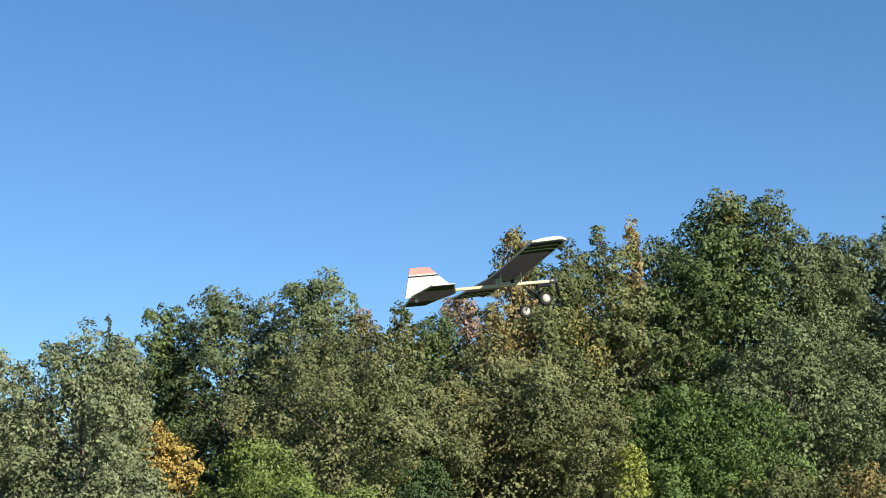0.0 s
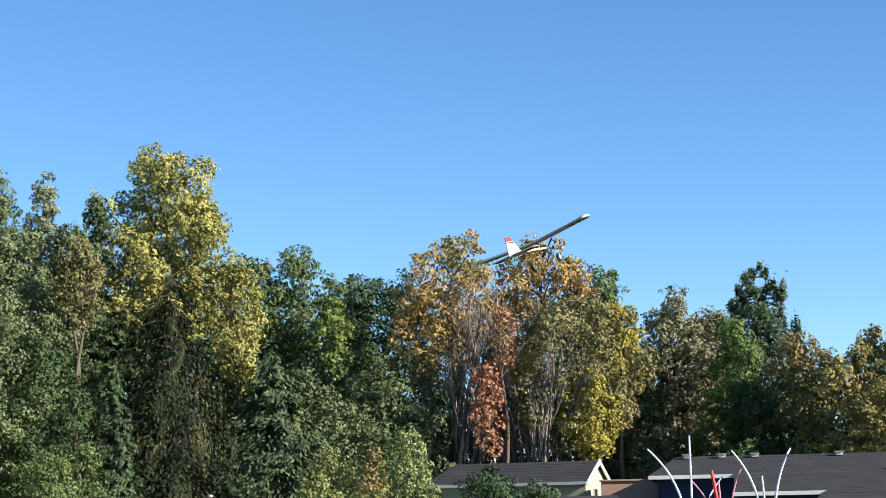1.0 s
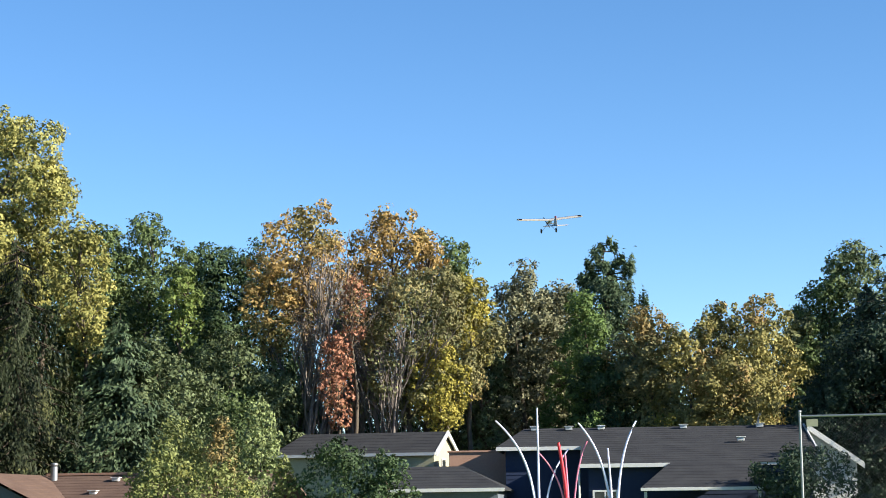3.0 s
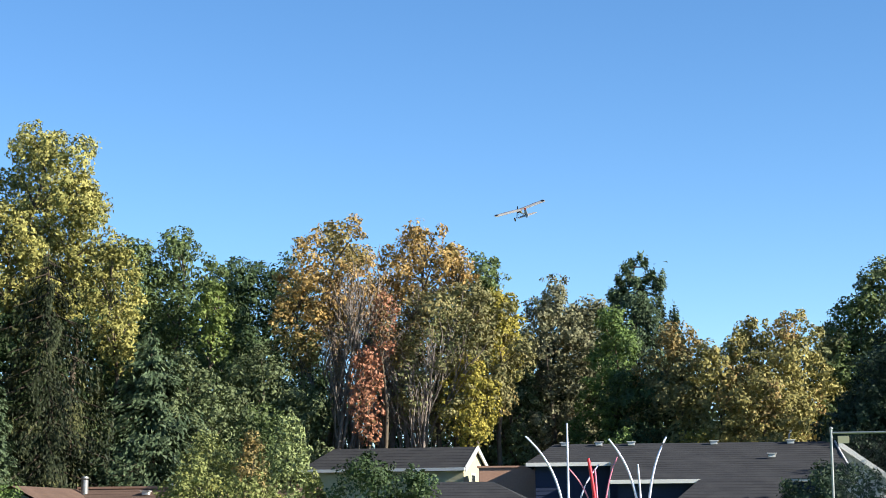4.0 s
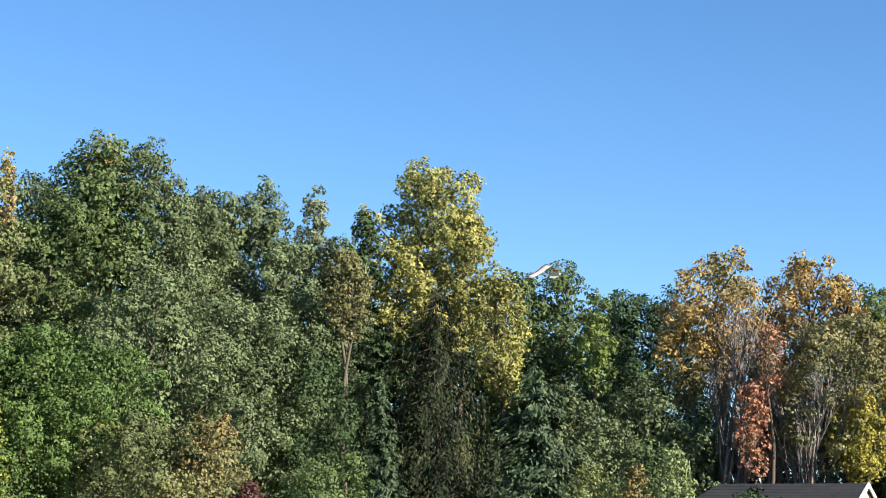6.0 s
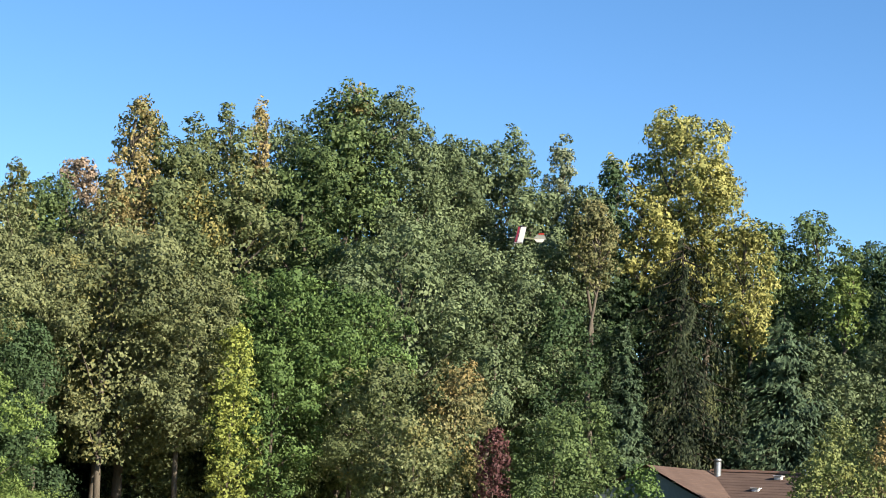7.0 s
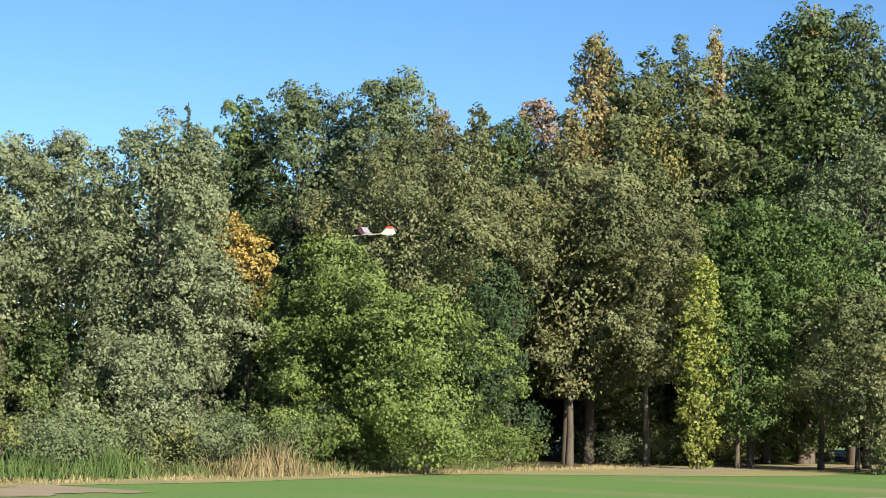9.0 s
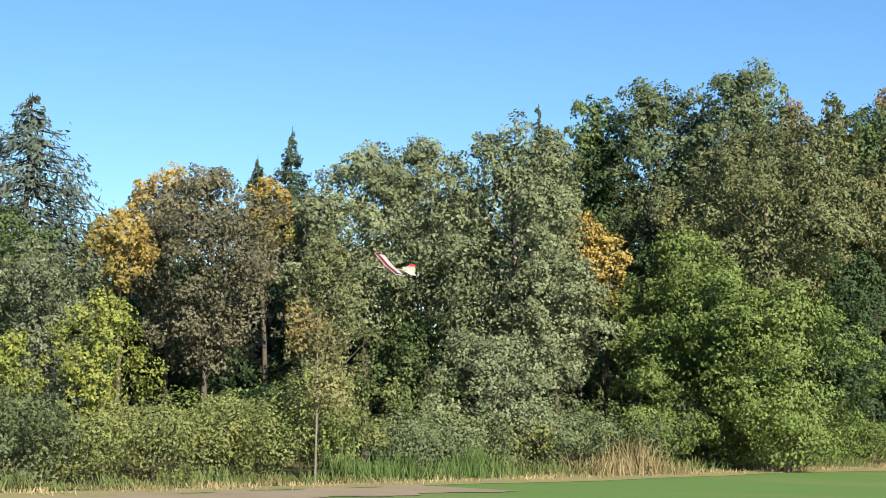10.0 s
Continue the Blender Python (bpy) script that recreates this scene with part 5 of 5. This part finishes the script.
def aeroplane():
    root = tagged(new("model_aeroplane"), "white foam model aeroplane with red and black wing trim, flying", "model aeroplane")
    LE, TE, RZ, TZ = 0.125, -0.107, 0.062, 0.097
    for s in (1, -1):
        def plate(name, a, b, c0, c1, off, thick, mat, label=""):
            bm = bmesh.new()
            wing_plate(bm, s * a, s * b, LE, TE, RZ, TZ, c0, c1, off, thick)
            return part(name, bm, mat, root, label)
        plate("wing_panel", 0.0, 0.585, 0.0, 1.0, 0.0, 0.020, FOAM, "white foam wing panel")
        plate("wing_tip", 0.585, 0.60, 0.0, 1.0, 0.001, 0.022, FOAM)
        plate("leading_edge_stripe", 0.0, 0.584, 0.05, 0.26, 0.003, 0.001, CRIMSON_FILM, "crimson stripe along the leading edge")
        plate("pin_stripe", 0.0, 0.584, 0.28, 0.36, 0.003, 0.001, BLACK_FILM, "thin black stripe")
        plate("tip_stripe", 0.535, 0.584, 0.04, 0.96, 0.0044, 0.001, BLACK_FILM, "black band across the wing tip")
        # underside film, violet against the lawn's green bounce, and its dark bands
        bm = bmesh.new()
        wing_plate(bm, 0.0, s * 0.582, LE, TE, RZ, TZ, 0.01, 0.99, -0.0045, 0.0180)
        part("underside_film", bm, UNDER, root, "grey film under the wing, tinted violet against green bounce")
        for a, b, mat in ((0.525, 0.568, BLACK_FILM), (0.517, 0.525, FOAM), (0.468, 0.517, BLACK_FILM), (0.457, 0.468, FOAM), (0.405, 0.457, BLACK_FILM)):
            bm = bmesh.new()
            wing_plate(bm, s * a, s * b, LE, TE, RZ, TZ, 0.02, 0.98, -0.0075, 0.0180)
            part("underside_band", bm, mat, root, "black band under the wing" if mat == BLACK_FILM else "thin white band under the wing")
        # struts from the stick to the wing
        for x in (0.09, -0.05):
            tube("strut", [(x, s * 0.012, 0.01), (x - 0.01, s * 0.045, 0.07)], [0.006, 0.006], FOAM, root, 6)
    bm = bmesh.new()
    box(bm, -0.50, 0.30, -0.009, 0.009, -0.009, 0.009, 0.002)
    part("fuselage_stick", bm, WOOD, root, "pale wooden square fuselage stick")
    bm = bmesh.new()
    box(bm, -0.075, -0.045, -0.012, 0.012, 0.010, 0.046, 0.004)
    box(bm, 0.075, 0.100, -0.012, 0.012, 0.010, 0.060, 0.004)
    box(bm, -0.045, 0.075, -0.006, 0.006, 0.009, 0.020, 0.002)
    part("wing_mount", bm, FOAM, root)
    for x, y in ((-0.02, 0.012), (0.03, -0.012)):
        bm = bmesh.new()
        box(bm, x - 0.011, x + 0.011, y - 0.006, y + 0.006, 0.009, 0.030, 0.002)
        part("servo", bm, BLACK_FILM, root, "small black servo")
    bm = bmesh.new()
    box(bm, -0.52, -0.47, -0.013, 0.013, -0.016, 0.014, 0.004)
    part("tail_joint", bm, FOAM, root)
    bm = bmesh.new()
    box(bm, 0.20, 0.29, -0.014, 0.014, -0.032, -0.011, 0.004)
    part("battery", bm, BLACK_FILM, root, "black battery pack under the stick")
    tube("motor", [(0.29, 0, 0.0), (0.30, 0, 0.0), (0.325, 0, 0.0), (0.335, 0, 0.0)], [0.012, 0.018, 0.018, 0.008], WIRE, root, 14)
    # tail
    def plate_outline(name, pts, thick, mat, axis, label=""):
        bm = bmesh.new()
        a = [bm.verts.new(p) for p in pts]
        d = Vector((0, thick, 0)) if axis == "y" else Vector((0, 0, thick))
        b = [bm.verts.new(Vector(p) + d) for p in pts]
        bm.faces.new(a)
        bm.faces.new(b[::-1])
        for i in range(len(a)):
            bm.faces.new((a[i], b[i], b[(i + 1) % len(a)], a[(i + 1) % len(a)]))
        return part(name, bm, mat, root, label)

    def fin_x(z):
        # leading and trailing edges by height
        lead = -0.36 if z < 0 else -0.36 - (0.508 - 0.36) * min(1, z / 0.158)
        trail = -0.705 + (0.705 - 0.633) * (z + 0.03) / 0.188
        return lead, trail
    z0, za, z1, z2, z3 = -0.028, 0.099, 0.107, 0.116, 0.158
    l0, t0 = fin_x(0.0)[0], fin_x(z0)[1]
    plate_outline("fin", [(-0.37, -0.003, -0.010), (l0, -0.003, 0.008), (fin_x(z2)[0], -0.003, z2), (fin_x(z2)[1], -0.003, z2), (t0, -0.003, z0)], 0.006, FOAM, "y", "white fin")
    plate_outline("fin_stripe", [(fin_x(za)[0], -0.0042, za), (fin_x(z1)[0], -0.0042, z1), (fin_x(z1)[1], -0.0042, z1), (fin_x(za)[1], -0.0042, za)], 0.0084, BLACK_FILM, "y")
    plate_outline("fin_top", [(fin_x(z2)[0], -0.003, z2), (fin_x(z3)[0], -0.003, z3), (fin_x(z3)[1], -0.003, z3), (fin_x(z2)[1], -0.003, z2)], 0.006, RED_FILM, "y", "red fin top")
    plate_outline("tailplane", [(-0.36, 0, -0.022), (-0.47, 0.224, -0.022), (-0.618, 0.224, -0.022), (-0.66, 0.01, -0.022), (-0.66, -0.01, -0.022),
                                (-0.618, -0.224, -0.022), (-0.47, -0.224, -0.022)], 0.006, FOAM, "z", "white tailplane")
    plate_outline("tailplane_film", [(-0.37, 0, -0.0235), (-0.475, 0.22, -0.0235), (-0.612, 0.22, -0.0235), (-0.652, 0.01, -0.0235), (-0.652, -0.01, -0.0235),
                                     (-0.612, -0.22, -0.0235), (-0.475, -0.22, -0.0235)], 0.001, UNDER, "z", "dark film under the tailplane, tinted violet against green bounce")
    for s in (1, -1):
        plate_outline("tailplane_band", [(-0.435, s * 0.12, -0.0255), (-0.476, s * 0.218, -0.0255), (-0.610, s * 0.218, -0.0255), (-0.630, s * 0.12, -0.0255)],
                      0.001, BLACK_FILM, "z", "black band under the tailplane")
    bm = bmesh.new()
    bmesh.ops.create_cone(bm, cap_ends=True, segments=12, radius1=0.012, radius2=0.012, depth=0.006)
    bmesh.ops.transform(bm, matrix=pose(-0.63, 0, -0.045, 90), verts=bm.verts)
    part("tail_wheel", bm, FOAM, root)
    # undercarriage
    for s in (1, -1):
        tube("gear_leg", [(0.10, s * 0.01, -0.015), (0.135, s * 0.08, -0.085), (0.159, s * 0.122, -0.144), (0.159, s * 0.15, -0.144)], [0.003] * 4, WIRE, root, 6)
        tube("gear_brace", [(0.20, s * 0.01, -0.012), (0.159, s * 0.118, -0.140)], [0.0022] * 2, WIRE, root, 6)
        w = new("wheel")
        w.parent = root
        w.location = (0.159, s * 0.141, -0.144)
        prof = [(-0.0136, 0.024), (-0.013, 0.034), (-0.008, 0.041), (0.0, 0.043), (0.008, 0.041), (0.013, 0.034), (0.0136, 0.024)]
        tube("tyre", [(0, y, 0) for y, r in prof], [r for y, r in prof], RUBBER, w, 24)
        hub = [(-0.0150, 0.001), (-0.0138, 0.025), (-0.004, 0.024), (0.004, 0.024), (0.0138, 0.025), (0.0150, 0.001)]
        tube("hub", [(0, y, 0) for y, r in hub], [r for y, r in hub], FOAM, w, 20, "white wheel hub")
    prop = new("propeller")
    prop.parent = root
    prop.location = (0.338, 0, 0)
    for s in (1, -1):
        bm = bmesh.new()
        rows = []
        for i in range(7):
            q = i / 6
            wd = 0.011 * math.sin(math.pi * (0.15 + 0.75 * q)) + 0.002
            tw = radians(50 - 35 * q)
            dx, dy = math.sin(tw) * wd, math.cos(tw) * wd
            z = s * (0.006 + 0.11 * q)
            rows.append([bm.verts.new((dx, dy * s, z)), bm.verts.new((-dx, -dy * s, z)), bm.verts.new((-dx - 0.0015, -dy * s, z)), bm.verts.new((dx - 0.0015, dy * s, z))])
        for a, b in zip(rows, rows[1:]):
            for k in range(4):
                bm.faces.new((a[k], a[(k + 1) % 4], b[(k + 1) % 4], b[k]))
        part("blade", bm, BLACK_FILM, prop)
    tube("spinner", [(-0.004, 0, 0), (0.004, 0, 0), (0.016, 0, 0)], [0.010, 0.010, 0.002], WIRE, prop, 12)
    return root, prop


plane, propeller = aeroplane()


def flight(x, y, z, heading, climb, bank):
    """A pose of the aeroplane: heading left of the y axis, nose up and left wing down, in degrees."""
    h, p, b = radians(heading), radians(climb), radians(bank)
    f = Vector((-math.sin(h) * math.cos(p), math.cos(h) * math.cos(p), math.sin(p)))
    left = Vector((-math.cos(h), -math.sin(h), 0))
    up = f.cross(left)
    l2 = left * math.cos(b) - up * math.sin(b)
    u2 = up * math.cos(b) + left * math.sin(b)
    m = Matrix((f, l2, u2)).transposed().to_4x4()
    m.translation = (x, y, z)
    return m


def motions():
    walk(plane, [
        (0.0, flight(-5.86, 9.71, 3.62, -32.1, 7.8, 7.1)),
        (0.5, flight(-3.28, 13.66, 3.97, -27.4, 8.5, 12.8)),
        (0.6, flight(-2.57, 14.49, 4.05, -26.0, 8.9, 13.9)),
        (1.0, flight(-0.86, 17.71, 4.41, -18.3, 11.1, 17.9)),
        (1.5, flight(0.63, 21.64, 5.05, -7.3, 10.1, 21.2)),
        (2.0, flight(1.34, 25.52, 5.57, 1.5, 10.0, 13.6)),
        (2.5, flight(1.42, 30.08, 6.16, 7.1, 11.0, 1.6)),
        (4.0, flight(0.31, 42.05, 8.78, 13.7, 14.5, 19.2)),
        (4.5, flight(-1.05, 45.77, 9.53, 25.0, 14.3, 27.0)),
        (5.0, flight(-3.29, 48.79, 9.93, 45.3, 8.4, 29.5)),
        (5.5, flight(-6.30, 50.74, 9.91, 60.5, 6.2, 28.2)),
        (6.0, flight(-9.98, 52.09, 9.81, 71.3, 6.0, 25.8)),
        (7.3, flight(-18.27, 45.88, 8.50, 115.2, -1.5, 31.4)),
        (7.5, flight(-19.40, 44.51, 8.24, 124.0, 2.4, 30.7)),
        (8.0, flight(-21.76, 40.67, 7.48, 130.1, -2.2, 18.1)),
        (8.5, flight(-23.81, 36.81, 6.55, 120.3, -7.5, 10.5)),
        (9.0, flight(-26.23, 33.76, 5.76, 132.7, -6.7, 13.0)),
        (9.5, flight(-28.93, 31.07, 5.26, 156.2, 0.1, 21.9)),
        (10.0, flight(-31.17, 28.12, 4.78, 167.3, 2.6, 27.8)),
    ])
    # the propeller turns on its shaft
    walk(propeller, [(i * 0.1, pose(0.338, 0, 0, 77 * i)) for i in range(101)])


motions()
